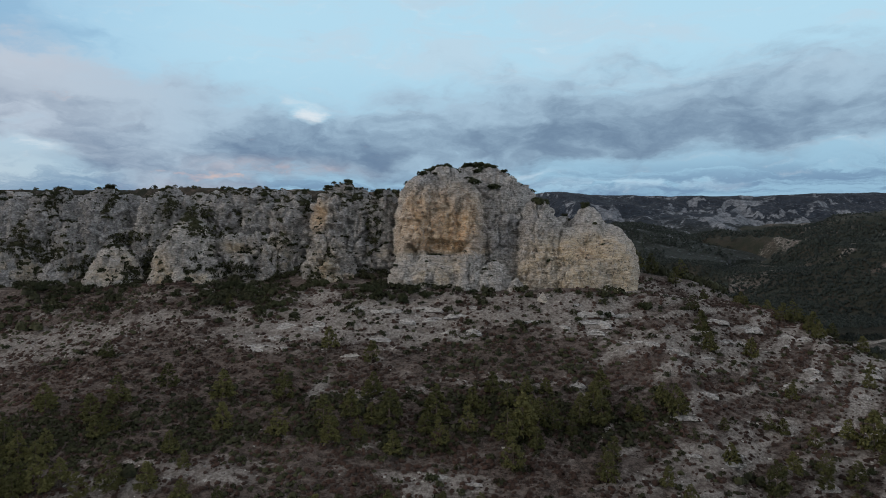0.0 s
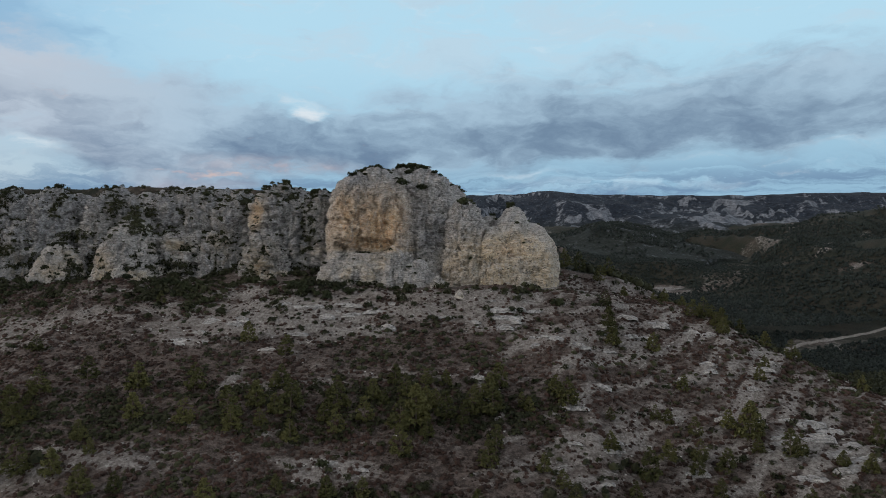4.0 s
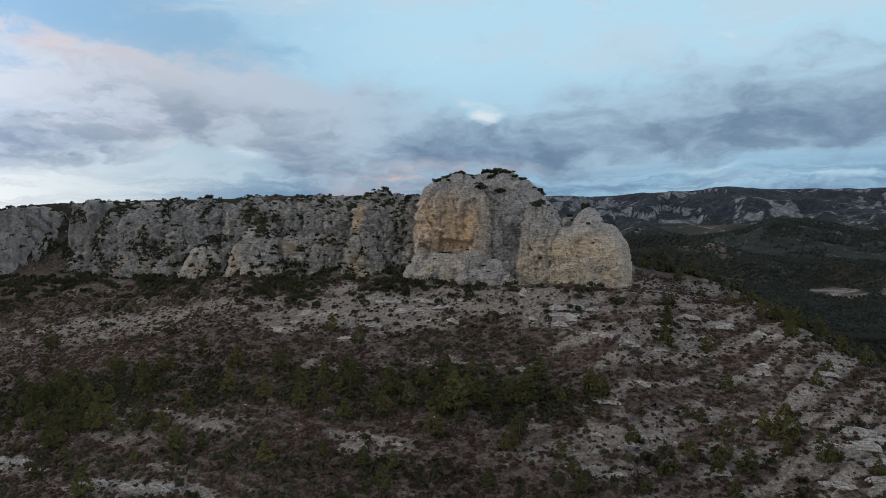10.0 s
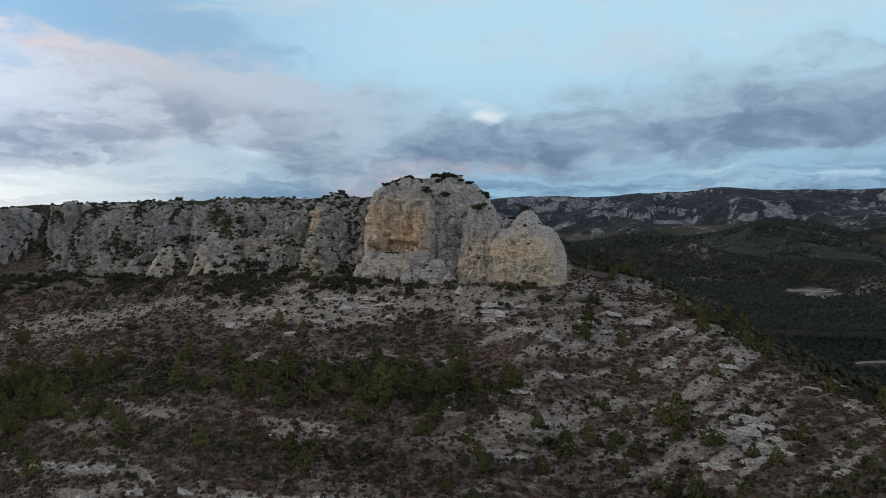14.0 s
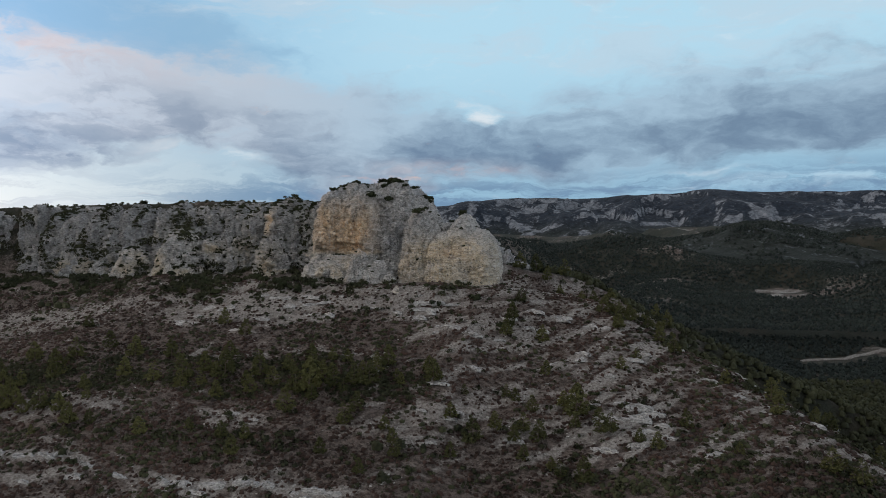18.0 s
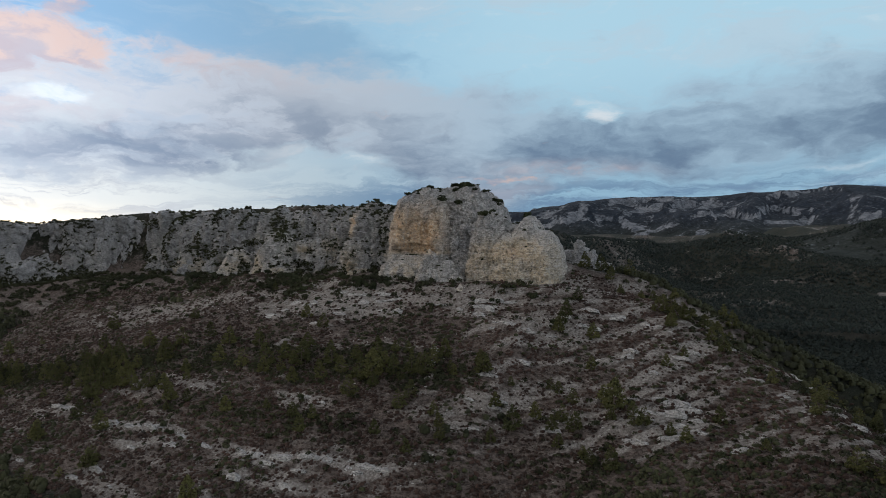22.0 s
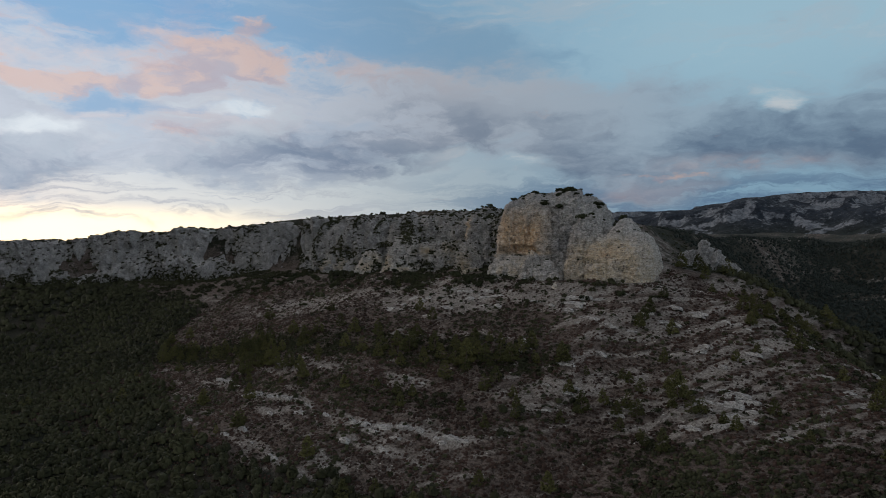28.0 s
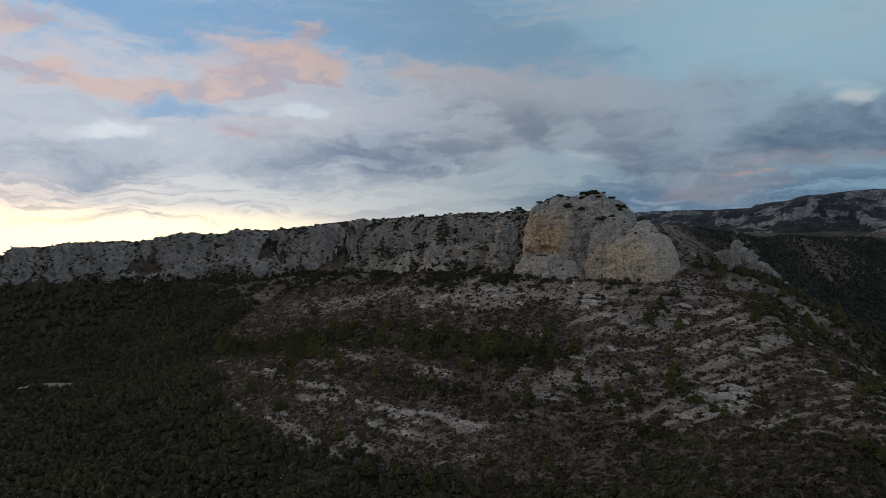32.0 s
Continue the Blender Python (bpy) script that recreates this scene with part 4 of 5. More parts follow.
def blades(centres, radii, count, size, squash=0.75, rng=dice, outward=0.45):
    """Loose leafy triangles round each centre: count of them in a ball of each radius."""
    n = len(centres)
    way = rng.normal(size=(n, count, 3))
    way /= np.linalg.norm(way, axis=2, keepdims=True)
    way[:, :, 2] = np.where(way[:, :, 2] < -0.25, -way[:, :, 2], way[:, :, 2])
    reach = rng.uniform(0.55, 1.0, (n, count, 1))
    middle = centres[:, None] + way * reach * radii[:, None, None] * (1, 1, squash)
    facing = way + outward * rng.normal(size=(n, count, 3))
    a = np.cross(facing, rng.normal(size=(n, count, 3)))
    a /= np.maximum(np.linalg.norm(a, axis=2, keepdims=True), 1e-6)
    b = np.cross(facing, a)
    b /= np.maximum(np.linalg.norm(b, axis=2, keepdims=True), 1e-6)
    s = size * radii[:, None, None] * rng.uniform(0.7, 1.3, (n, count, 1))
    tri = np.stack([middle + a * s, middle - 0.6 * a * s + b * 0.75 * s, middle - 0.6 * a * s - b * 0.75 * s], 2)
    return tri.reshape(-1, 3)


def mounds(centres, radii, tall, rng, sides=5):
    """Vertices and triangles of loose rounded mounds: two uneven rings and a crown each."""
    n = len(centres)
    turn = np.arange(sides) * 2 * np.pi / sides + rng.uniform(0, 6.283, (n, 1))
    rings = []
    for r, h in ((1.0, -0.2), (0.84, 0.55)):
        reach = r * rng.uniform(0.7, 1.25, (n, sides))
        rings.append(np.stack([reach * np.cos(turn), reach * np.sin(turn), tall * h * rng.uniform(0.7, 1.3, (n, sides))], -1))
    crown = np.stack([rng.normal(0, 0.2, n), rng.normal(0, 0.2, n), tall * rng.uniform(0.85, 1.2, n)], -1)[:, None]
    v = np.concatenate(rings + [crown], 1) * radii[:, None, None] + centres[:, None]
    i = np.arange(sides)
    j = (i + 1) % sides
    tri = np.concatenate([np.stack([i, j, sides + j], 1), np.stack([i, sides + j, sides + i], 1), np.stack([sides + i, sides + j, 0 * i + 2 * sides], 1)])
    return v.reshape(-1, 3), (tri[None] + (2 * sides + 1) * np.arange(n)[:, None, None]).reshape(-1, 3)


def leaf_mesh(name, *lots, lumps=()):
    """One mesh of loose leaves, with the mounds that they grow on where there are any."""
    verts, faces, count = [], [], 0
    for v in lots:
        verts.append(v)
        faces.append(np.arange(len(v)).reshape(-1, 3) + count)
        count += len(v)
    for v, f in lumps:
        verts.append(v)
        faces.append(f + count)
        count += len(v)
    return mesh_of(name, np.concatenate(verts), np.concatenate(faces), smooth=bool(lumps))


def tube(bm, a, b, ra, rb, sides=6):
    """A tapered limb from a to b."""
    a, b = Vector(a), Vector(b)
    turn = (b - a).to_track_quat("Z", "Y").to_matrix().to_4x4()
    made = bmesh.ops.create_cone(bm, cap_ends=True, segments=sides, radius1=ra, radius2=rb, depth=(b - a).length)
    bmesh.ops.transform(bm, matrix=Matrix.Translation((a + b) / 2) @ turn, verts=made["verts"])


def pine(seed, tall=6.0, wide=2.1):
    """An Aleppo pine: a leaning trunk with limbs, and a loose crown of needle tufts."""
    rng = np.random.default_rng(seed)
    root = tagged(new("pine_tree"), "bushy yellow-green pine on the stony slope", "pine tree", "pines on the slope")
    bm = bmesh.new()
    lean = rng.uniform(-0.06, 0.06, 2) * tall
    tube(bm, (0, 0, -0.6), (lean[0] * 0.5, lean[1] * 0.5, tall * 0.5), 0.17, 0.11)
    tube(bm, (lean[0] * 0.5, lean[1] * 0.5, tall * 0.5), (lean[0], lean[1], tall * 0.93), 0.11, 0.03)
    centres, radii = [], []
    for n in range(90):
        h = 0.06 + 0.94 * rng.uniform(0, 1) ** 1.25
        out = wide * (1.02 - h) ** 0.62 * min(1.0, 0.62 + 1.6 * h) * rng.uniform(0.5, 1.0)
        turn = rng.uniform(0, 6.283)
        c = (lean[0] * h + out * math.cos(turn), lean[1] * h + out * math.sin(turn), tall * (0.05 + 0.93 * h) + rng.normal() * 0.12)
        centres.append(c)
        radii.append(rng.uniform(0.5, 0.9) * (1.1 - 0.55 * h))
        if n % 5 == 0:
            tube(bm, (lean[0] * h * 0.8, lean[1] * h * 0.8, max(0.4, c[2] - 0.6)), c, 0.05, 0.015, 4)
    trunk = bpy.data.meshes.new("trunk")
    bm.to_mesh(trunk)
    bm.free()
    part("trunk", trunk, BARK, root)
    part("crown", leaf_mesh("crown", blades(np.array(centres), np.array(radii), 20, 0.40, 0.85, rng)), PINE, root)
    return root


def bush(seed, wide=1.6, tall=0.8, material=None, name="bush", label="", group=""):
    """A rounded evergreen bush of several leafy lobes."""
    rng = np.random.default_rng(seed)
    n = 11
    centres = np.stack([rng.normal(0, 0.42, n) * wide, rng.normal(0, 0.42, n) * wide, rng.uniform(0.1, 0.75, n) * tall * wide], 1)
    me = leaf_mesh("bush", blades(centres, rng.uniform(0.35, 0.62, n) * wide, 34, 0.30, 0.8, rng))
    return tagged(part(name, me, material), label, "bush", group)


def stand(ob, x, y, z, scale, turn):
    ob.matrix_basis = pose(x, y, z, 0, 0, turn) @ Matrix.Diagonal((scale, scale, scale, 1))


def place_all(kinds, spots):
    """Copies of the kinds at (x, y, z, scale) spots; the models themselves take the first ones."""
    for n, (x, y, z, scale) in enumerate(spots):
        turn = (n * 137.5) % 360
        if n < len(kinds):
            stand(kinds[n], x, y, z, scale, turn)
        else:
            stand(copy_thing(kinds[n % len(kinds)], Matrix.Identity(4)), x, y, z, scale, turn)


def scatter(count, x0, x1, y0, y1, weight, seed):
    """Random places in a rectangle, kept with the given chance."""
    rng = np.random.default_rng(seed)
    x, y = rng.uniform(x0, x1, count), rng.uniform(y0, y1, count)
    keep = rng.uniform(0, 1, count) < weight(x, y)
    return x[keep], y[keep]


def below(x, y):
    """Metres in front of the cliff's line; the open spur past its end counts too."""
    return cliff_line(x) - y + 60 * step(64, 74, x)


def slope_only(x, y):
    """1 on the open slope below the cliffs."""
    return step(2, 10, below(x, y) - 14) * (1 - wood_mask(x, y))


# pines: a dense belt across the slope, and single ones
def pine_chance(x, y):
    belt = np.exp(-((y - 175) / 9) ** 4) * step(66, 48, x)
    gully = np.exp(-((y - 178 - 0.5 * (x + 90)) / 10) ** 2) * step(-60, -85, x)
    low = 0.35 * np.exp(-((y - 146) / 6) ** 2) * step(60, 40, x) + 0.3 * step(wood_line(x) + 16, wood_line(x) + 4, y)
    crest = np.interp(y, [60, 120, 165, 195, 224, 243, 300], [232, 200, 168, 148, 118, 100, 88])
    brow = 0.55 * np.exp(-((x - crest - 26) / 20) ** 2)
    nose = brow + 0.55 * np.exp(-((y - 149) / 7) ** 2) * step(80, 104, x)
    return np.clip((belt * 0.9 + gully * 0.5 + low + 0.025 + nose) * (0.55 + 1.3 * fractal(flat_points(x / 18, y / 18), 2, 301)), 0, 1) * slope_only(x, y)


# x, y and height of the pines that stand in the belt, in the western gully and on the spur
BELT = [(-28, 145, 5.8), (-1, 148, 5.5), (7, 148, 5.0), (-13, 149, 4.3), (15, 159, 7.9), (14, 167, 8.8), (18, 169, 10.7), (6, 178, 6.2), (-3, 175, 9.3), (-15, 172, 10.5), (-31, 171, 9.7),
        (-42, 170, 7.7), (-57, 174, 7.0), (-60, 183, 8.4), (-44, 183, 8.1), (-35, 204, 7.3), (-22, 197, 7.0), (-22, 169, 5.2), (-6, 171, 5.1), (-13, 164, 6.1), (38, 172, 8.4), (34, 177, 5.8), (26, 171, 7.6), (30, 169, 4.7)]
WESTERN = [(-104, 157, 11.2), (-102, 150, 9.7), (-94, 158, 8.5), (-90, 159, 7.2), (-84, 156, 6.4), (-77, 156, 9.2), (-68, 155, 6.7), (-58, 148, 7.5), (-50, 149, 5.2), (-62, 161, 4.5), (-78, 191, 7.7), (-89, 186, 9.0), (-94, 181, 7.7),
           (-109, 186, 8.1), (-112, 173, 7.9), (-126, 184, 7.0), (-147, 193, 7.5), (-167, 216, 9.5), (-75, 132, 7.5), (-67, 166, 5.8), (-100, 171, 6.4), (-68, 144, 3.8), (-118, 162, 6.5), (-109, 161, 7.6)]
SPUR = [(78, 214, 6.6), (77, 205, 6.3), (90, 206, 6.4), (93, 188, 5.4), (69, 174, 3.7), (82, 177, 4.6), (85, 176, 4.2), (67, 164, 5.3), (49, 155, 5.1), (53, 151, 5.0), (38, 160, 7.1), (36, 156, 7.0), (33, 145, 5.0), (47, 140, 4.7), (75, 158, 8.4),
        (81, 163, 6.1), (91, 172, 5.4), (89, 164, 6.1), (104, 170, 9.9), (100, 174, 5.5), (70, 152, 4.9), (94, 160, 6.8), (111, 163, 7.8), (114, 164, 6.1), (87, 160, 5.1), (104, 165, 4.4), (122, 201, 4.2), (117, 193, 5.0), (110, 229, 6.6), (115, 231, 7.4), (120, 228, 6.2), (116, 223, 5.2), (73, 268, 8.0), (80, 272, 8.6), (86, 262, 7.0), (92, 275, 8.2)]
known = BELT + WESTERN + SPUR
px, py = scatter(4600, -240, 260, 84, 300, pine_chance, 4)
heights = np.random.default_rng(9).uniform(3.5, 8.0, len(px))
apart = np.array([min((x - a) ** 2 + (y - b) ** 2 for a, b, _ in known) > 9 for x, y in zip(px, py)])
known = known + [(x, y, h) for x, y, h in zip(px[apart], py[apart], heights[apart])][:222]
kx, ky = np.array([p[0] for p in known], float), np.array([p[1] for p in known], float)
place_all([pine(n, 6.0 + 0.5 * n, 2.7 + 0.22 * n) for n in range(6)], [(x, y, z - 0.2, h / (6.1 + 0.5 * (n % 6))) for n, ((x, y, h), z) in enumerate(zip(known, ground(kx, ky)))])

# evergreen bushes: on the slope, thick along the cliff's foot
def bush_chance(x, y):
    return np.clip(0.5 + 1.4 * fractal(flat_points(x / 14, y / 14), 2, 311), 0, 1) * step(0, 4, below(x, y) - 14) * (1 - 0.5 * wood_mask(x, y))


def foot_chance(x, y):
    belt = np.exp(-((cliff_line(x) - 19 - y) / 9) ** 2) * np.interp(x, [-220, -15, 5, 60], [1.0, 1.0, 0.35, 0.25])
    for tx, tw in ((-102, 14), (-131, 11), (-181, 12), (-44, 10)):
        belt = belt * (1 - 0.8 * np.exp(-((x - tx) / tw) ** 4))
    return np.clip(belt * (0.9 + 0.8 * fractal(flat_points(x / 9, y / 9), 2, 315)), 0, 1) * step(0, 2, cliff_line(x) - 6 - y)


OAK_LABEL = "dark green evergreen bush on the stony slope"
bx, by = scatter(900, -230, 190, 90, 262, bush_chance, 6)
fx, fy = scatter(1100, -235, 64, 205, 285, foot_chance, 7)
bx, by = np.concatenate([bx[:110], fx[:190]]), np.concatenate([by[:110], fy[:190]])
sizes = np.concatenate([np.random.default_rng(10).uniform(0.5, 1.25, len(bx[:110])), np.random.default_rng(11).uniform(0.7, 1.9, len(fx[:190]))])
place_all([bush(20 + n, 1.5, 0.8, OAK, label=OAK_LABEL, group="bushes on the slope") for n in range(4)], [(x, y, z - 0.15, c) for x, y, z, c in zip(bx, by, ground(bx, by), sizes) if (x - 30.3) ** 2 + (y - 218) ** 2 > 40])

# bushes on the cliffs' ledges and tops
shelves = np.concatenate(TOPS)
pick = np.random.default_rng(14).permutation(len(shelves))
shelves = shelves[pick]
high = shelves[:, 2] > np.interp(shelves[:, 0], [-640, -330, -120, -20, 8, 20, 45], [6, 13, 19, 20, 25, 22, 12])
near_rock = (shelves[:, 0] > -330) & (shelves[:, 2] > ground(shelves[:, 0], shelves[:, 1]) - 0.3)
crest = shelves[high & near_rock][:160]
ledge = shelves[~high & near_rock & (shelves[:, 0] > -240)][:120]
rng = np.random.default_rng(15)
spots = [(x, y, z - 0.2, s) for (x, y, z), s in zip(crest, rng.uniform(0.6, 1.5, len(crest)))] + [(x, y, z - 0.1, s) for (x, y, z), s in zip(ledge, rng.uniform(0.3, 0.85, len(ledge)))]
brow = shelves[(shelves[:, 0] > 6) & (shelves[:, 0] < 30) & (shelves[:, 2] > 19)][:26]
spots = spots + [(x, y, z - 0.3, s) for (x, y, z), s in zip(brow, rng.uniform(0.8, 1.7, len(brow)))]
place_all([bush(40 + n, 1.5, 0.7, OAK, "cliff_bush", label="dark bush rooted on the limestone cliff", group="bushes on the cliff") for n in range(3)], spots)
niche = shelves[~high & (shelves[:, 0] < -26) & (shelves[:, 2] > ground(shelves[:, 0], shelves[:, 1]) - 0.2)][200:1500]
nr = np.random.default_rng(35).uniform(0.4, 1.5, len(niche))
tagged(part("ledge_scrub", leaf_mesh("ledge_scrub", blades(niche, nr, 24, 0.36, 0.65)), WOODS), "dark scrub on the limestone ledges", "scrub", kind="stuff")
hollows = np.concatenate(HOLLOWS)
hollows = hollows[np.random.default_rng(40).permutation(len(hollows))]
hollows = hollows[(hollows[:, 2] > ground(hollows[:, 0], hollows[:, 1]) - 0.5) & (hollows[:, 0] < -18)]
hollows = hollows[fractal(hollows / 7.0, 2, 421) > -0.02][:4200]
fronts = np.concatenate(FRONTS)
fronts = fronts[np.random.default_rng(43).permutation(len(fronts))]
# bushy gullies and shelves: x, z, half width, half height
for gx, gz, gw, gh in ((-213, 12, 5, 15), (-222, 3, 8, 5), (-181, 2.5, 10, 3.5), (-143, 21, 1.5, 8), (-241, 19, 8, 4), (-96, 7, 4, 3), (-158, 1, 7, 3), (-63, 3, 6, 3), (-119, -4, 4, 6), (-148, -7, 5, 5), (-262, 0, 10, 6), (-116, 18, 2, 6), (-200, -7, 14, 4), (-58, 19, 1.2, 6), (-28, 10, 2.5, 14), (-170, 21, 4, 3), (-122, -9, 3, 7), (-133, 5, 11, 2.5), (-168, -2, 10, 2.5), (-104, 15, 9, 2.0), (-82, -8, 9, 4), (-145, -10, 3, 6), (-182, 7, 4, 5)):
    off = ((fronts[:, 0] - gx) / gw) ** 2 + ((fronts[:, 2] - gz) / gh) ** 2 + 0.8 * fractal(fronts / 4.0, 2, 425)
    hollows = np.concatenate([hollows, fronts[off < 1][:int(12 * math.sqrt(gw * gh) + 3.0 * gw * gh)]])
# scrub that climbs unevenly from the foot of the remote wall
fan = np.random.default_rng(44)
for gx in np.arange(-225, -560, -11.0):
    gh = 3 + 9 * fan.random() ** 2
    off = ((fronts[:, 0] - gx - fan.uniform(-5, 5)) / fan.uniform(5, 11)) ** 2 + ((fronts[:, 2] - foot_height(gx) - 1) / gh) ** 2 + 0.8 * fractal(fronts / 5.0, 2, 427)
    hollows = np.concatenate([hollows, fronts[off < 1][:int(14 * gh)]])
gr = np.random.default_rng(41).uniform(0.4, 1.5, len(hollows)) * np.interp(hollows[:, 0], [-400, -200], [1.5, 1.0])
tagged(part("gully_scrub", leaf_mesh("gully_scrub", blades(hollows, gr, 12, 0.48, 0.8)), WOODS), "dark scrub in the clefts and gullies of the cliff", "scrub", kind="stuff")
remote = shelves[(shelves[:, 0] < -205) & (shelves[:, 2] > ground(shelves[:, 0], shelves[:, 1]) - 0.2)][:1700]
wr = np.random.default_rng(36).uniform(0.7, 2.3, len(remote))
tagged(part("wall_scrub", leaf_mesh("wall_scrub", blades(remote, wr, 20, 0.36, 0.65)), WOODS), "dark scrub over the remote limestone wall", "scrub", kind="stuff")
fringe = shelves[high & (shelves[:, 0] < -14) & (shelves[:, 1] > cliff_line(shelves[:, 0]) + 10)][200:2600]
fr = np.random.default_rng(28).uniform(0.35, 1.25, len(fringe))
tagged(part("crest_scrub", leaf_mesh("crest_scrub", blades(fringe + np.array((0, 0, 0.15)), fr, 24, 0.36, 0.6)), WOODS), "low dark scrub along the plateau's edge", "scrub", kind="stuff")
# the tree on the headland's shoulder
big = bush(50, 3.0, 0.9, OAK, "oak_tree", "dark rounded evergreen tree on the rock shoulder")
stand(big, 32, 246, 15.5, 1.0, 20)


# ---------------------------------------------------------------- ground cover
def scrub_chance(x, y):
    down = cliff_line(x) - y
    clumps = 0.62 + 1.5 * fractal(np.stack([x / 3.4, down / 2.0, 0 * x], 1), 3, 321)
    return np.clip((0.95 - 0.80 * pale_mask(x, y)) * clumps + 0.16 * step(165, 140, y) + 0.14 * step(104, 140, x), 0.10, 1) * step(0, 4, below(x, y) - 10) * (1 - 0.6 * wood_mask(x, y))


sx, sy = scatter(135000, -262, 225, 84, 262, scrub_chance, 16)
rng = np.random.default_rng(17)
sr = 0.26 + 0.66 * rng.uniform(0, 1, len(sx)) ** 2.2
green = rng.uniform(0, 1, len(sx)) < np.clip(0.08 + 0.5 * fractal(flat_points(sx / 20, sy / 20), 2, 331) + 0.35 * step(160, 140, sy) * step(70, 100, sx), 0, 1)
where = np.stack([sx, sy, ground(sx, sy) + 0.1], 1)
sparse = (~green) & (rng.uniform(0, 1, len(sx)) < 0.12)
tagged(part("scrub", leaf_mesh("scrub", blades(where[sparse], sr[sparse] * 1.1, 5, 0.42, 0.8), lumps=[mounds(where[~green], sr[~green], 0.75, rng, 4)]), HEATH), "low rounded brown heath over the stony slope", "scrub", kind="stuff")
tagged(part("shrubs", leaf_mesh("shrubs", blades(where[green], sr[green] * 1.3, 6, 0.40, 0.75), lumps=[mounds(where[green], sr[green] * 1.2, 0.8, rng)]), WOODS), "low dark green shrubs dotted over the slope", "shrubs", kind="stuff")


def thicket_chance(x, y):
    gap = cliff_line(x) - y
    belt = np.exp(-((gap - 17) / np.interp(x, [-260, -200], [26, 11])) ** 2) * np.interp(x, [-240, -18, 0, 64], [1.0, 1.0, 0.25, 0.2])
    shelf = step(6, 0, gap) * step(-26, -18, gap) * step(-16, -24, x)
    gully = np.exp(-((x + 23.5) / 3) ** 2) * step(10, 2, gap) * 2
    for tx, tw in ((-102, 14), (-131, 11), (-181, 12), (-160, 8), (-44, 10)):
        belt = belt * (1 - 0.85 * np.exp(-((x - tx) / tw) ** 4))
    return np.clip((belt + 0.8 * shelf + gully) * (np.interp(x, [-300, -240, -140, -70], [0.9, 0.7, 0.6, 0.85]) + 1.8 * fractal(flat_points(x / 8, y / 8), 2, 371)), 0, 1)


hx, hy = scatter(14000, -520, 66, 170, 300, thicket_chance, 26)
hr = np.random.default_rng(27).uniform(0.8, 2.1, len(hx))
tagged(part("thicket", leaf_mesh("thicket", blades(np.stack([hx, hy, ground(hx, hy) + 0.35 * hr], 1), hr, 40, 0.34, 0.8)), WOODS), "dark evergreen thicket along the cliff's foot", "thicket", kind="stuff")


def brow_chance(x, y):
    crest = np.interp(y, [60, 120, 165, 195, 224, 243, 300], [232, 200, 168, 148, 118, 100, 88])
    return np.clip(np.exp(-((x - crest - 28) / 24) ** 2) * (0.7 + 1.2 * fractal(flat_points(x / 9, y / 9), 2, 391)), 0, 1)


wx, wy = scatter(9000, 80, 300, 70, 330, brow_chance, 37)
wr = np.random.default_rng(38).uniform(0.5, 1.7, len(wx))
tagged(part("brow_scrub", leaf_mesh("brow_scrub", blades(np.stack([wx, wy, ground(wx, wy) + 0.25 * wr], 1), wr, 26, 0.38, 0.75)), WOODS), "evergreen scrub over the brow of the spur", "scrub", kind="stuff")
ux, uy = scatter(34000, -235, 215, 84, 215, lambda x, y: np.clip(np.exp(-((y - 175) / 10) ** 4) * step(66, 45, x) * (0.8 + fractal(flat_points(x / 11, y / 11), 2, 381)) + 0.7 * np.exp(-((y - 146) / 5) ** 2) * step(-70, -45, x) * step(60, 40, x) * (0.5 + fractal(flat_points(x / 11, y / 11), 2, 385)) + 0.04 + 0.45 * step(158, 145, y) * step(80, 105, x) * (0.6 + fractal(flat_points(x / 13, y / 13), 2, 383)), 0, 1) * slope_only(x, y), 29)
ur = np.random.default_rng(30).uniform(0.6, 1.5, len(ux))
tagged(part("undergrowth", leaf_mesh("undergrowth", blades(np.stack([ux, uy, ground(ux, uy) + 0.15], 1), ur, 16, 0.46, 0.65)), WOODS), "dark green undergrowth between the pines", "undergrowth", kind="stuff")


def stones(x, y, size, rng):
    """Angular stones, one small uneven block each."""
    corner = np.array([(a, b, c) for a in (-1, 1) for b in (-1, 1) for c in (-1, 1)], float)
    quads = np.array([(0, 1, 3, 2), (4, 6, 7, 5), (0, 4, 5, 1), (2, 3, 7, 6), (0, 2, 6, 4), (1, 5, 7, 3)])
    n = len(x)
    v = corner[None] * rng.uniform(0.5, 1.0, (n, 8, 3)) * (1.0, 0.8, 0.5) * size[:, None, None]
    t = rng.uniform(0, 6.283, n)
    c, s = np.cos(t)[:, None], np.sin(t)[:, None]
    v = np.stack([c * v[..., 0] - s * v[..., 1] + x[:, None], s * v[..., 0] + c * v[..., 1] + y[:, None], v[..., 2] + ground(x, y)[:, None] + 0.1], -1)
    return mesh_of("stones", v.reshape(-1, 3), (quads[None] + 8 * np.arange(n)[:, None, None]).reshape(-1, 4), smooth=False)


tx, ty = scatter(26000, -200, 230, 80, 262, lambda x, y: np.clip(pale_mask(x, y) * 1.1 - 0.1, 0, 1) * step(0, 4, below(x, y) - 10), 18)
rng = np.random.default_rng(19)
tagged(part("rubble", stones(tx, ty, rng.uniform(0.15, 0.6, len(tx)) ** 1.4, rng), ROCK), "pale angular limestone rubble strewn on the slope", "rubble", kind="stuff")

# ---------------------------------------------------------------- woods in the valleys and on the plateau
TRACK_X = np.array((232.0, 246.0, 262.0, 266.0, 276.0, 292.0, 315.0, 345.0, 380.0))
TRACK_Y = np.array((470.0, 476.0, 478.0, 486.0, 496.0, 508.0, 516.0, 534.0, 548.0))


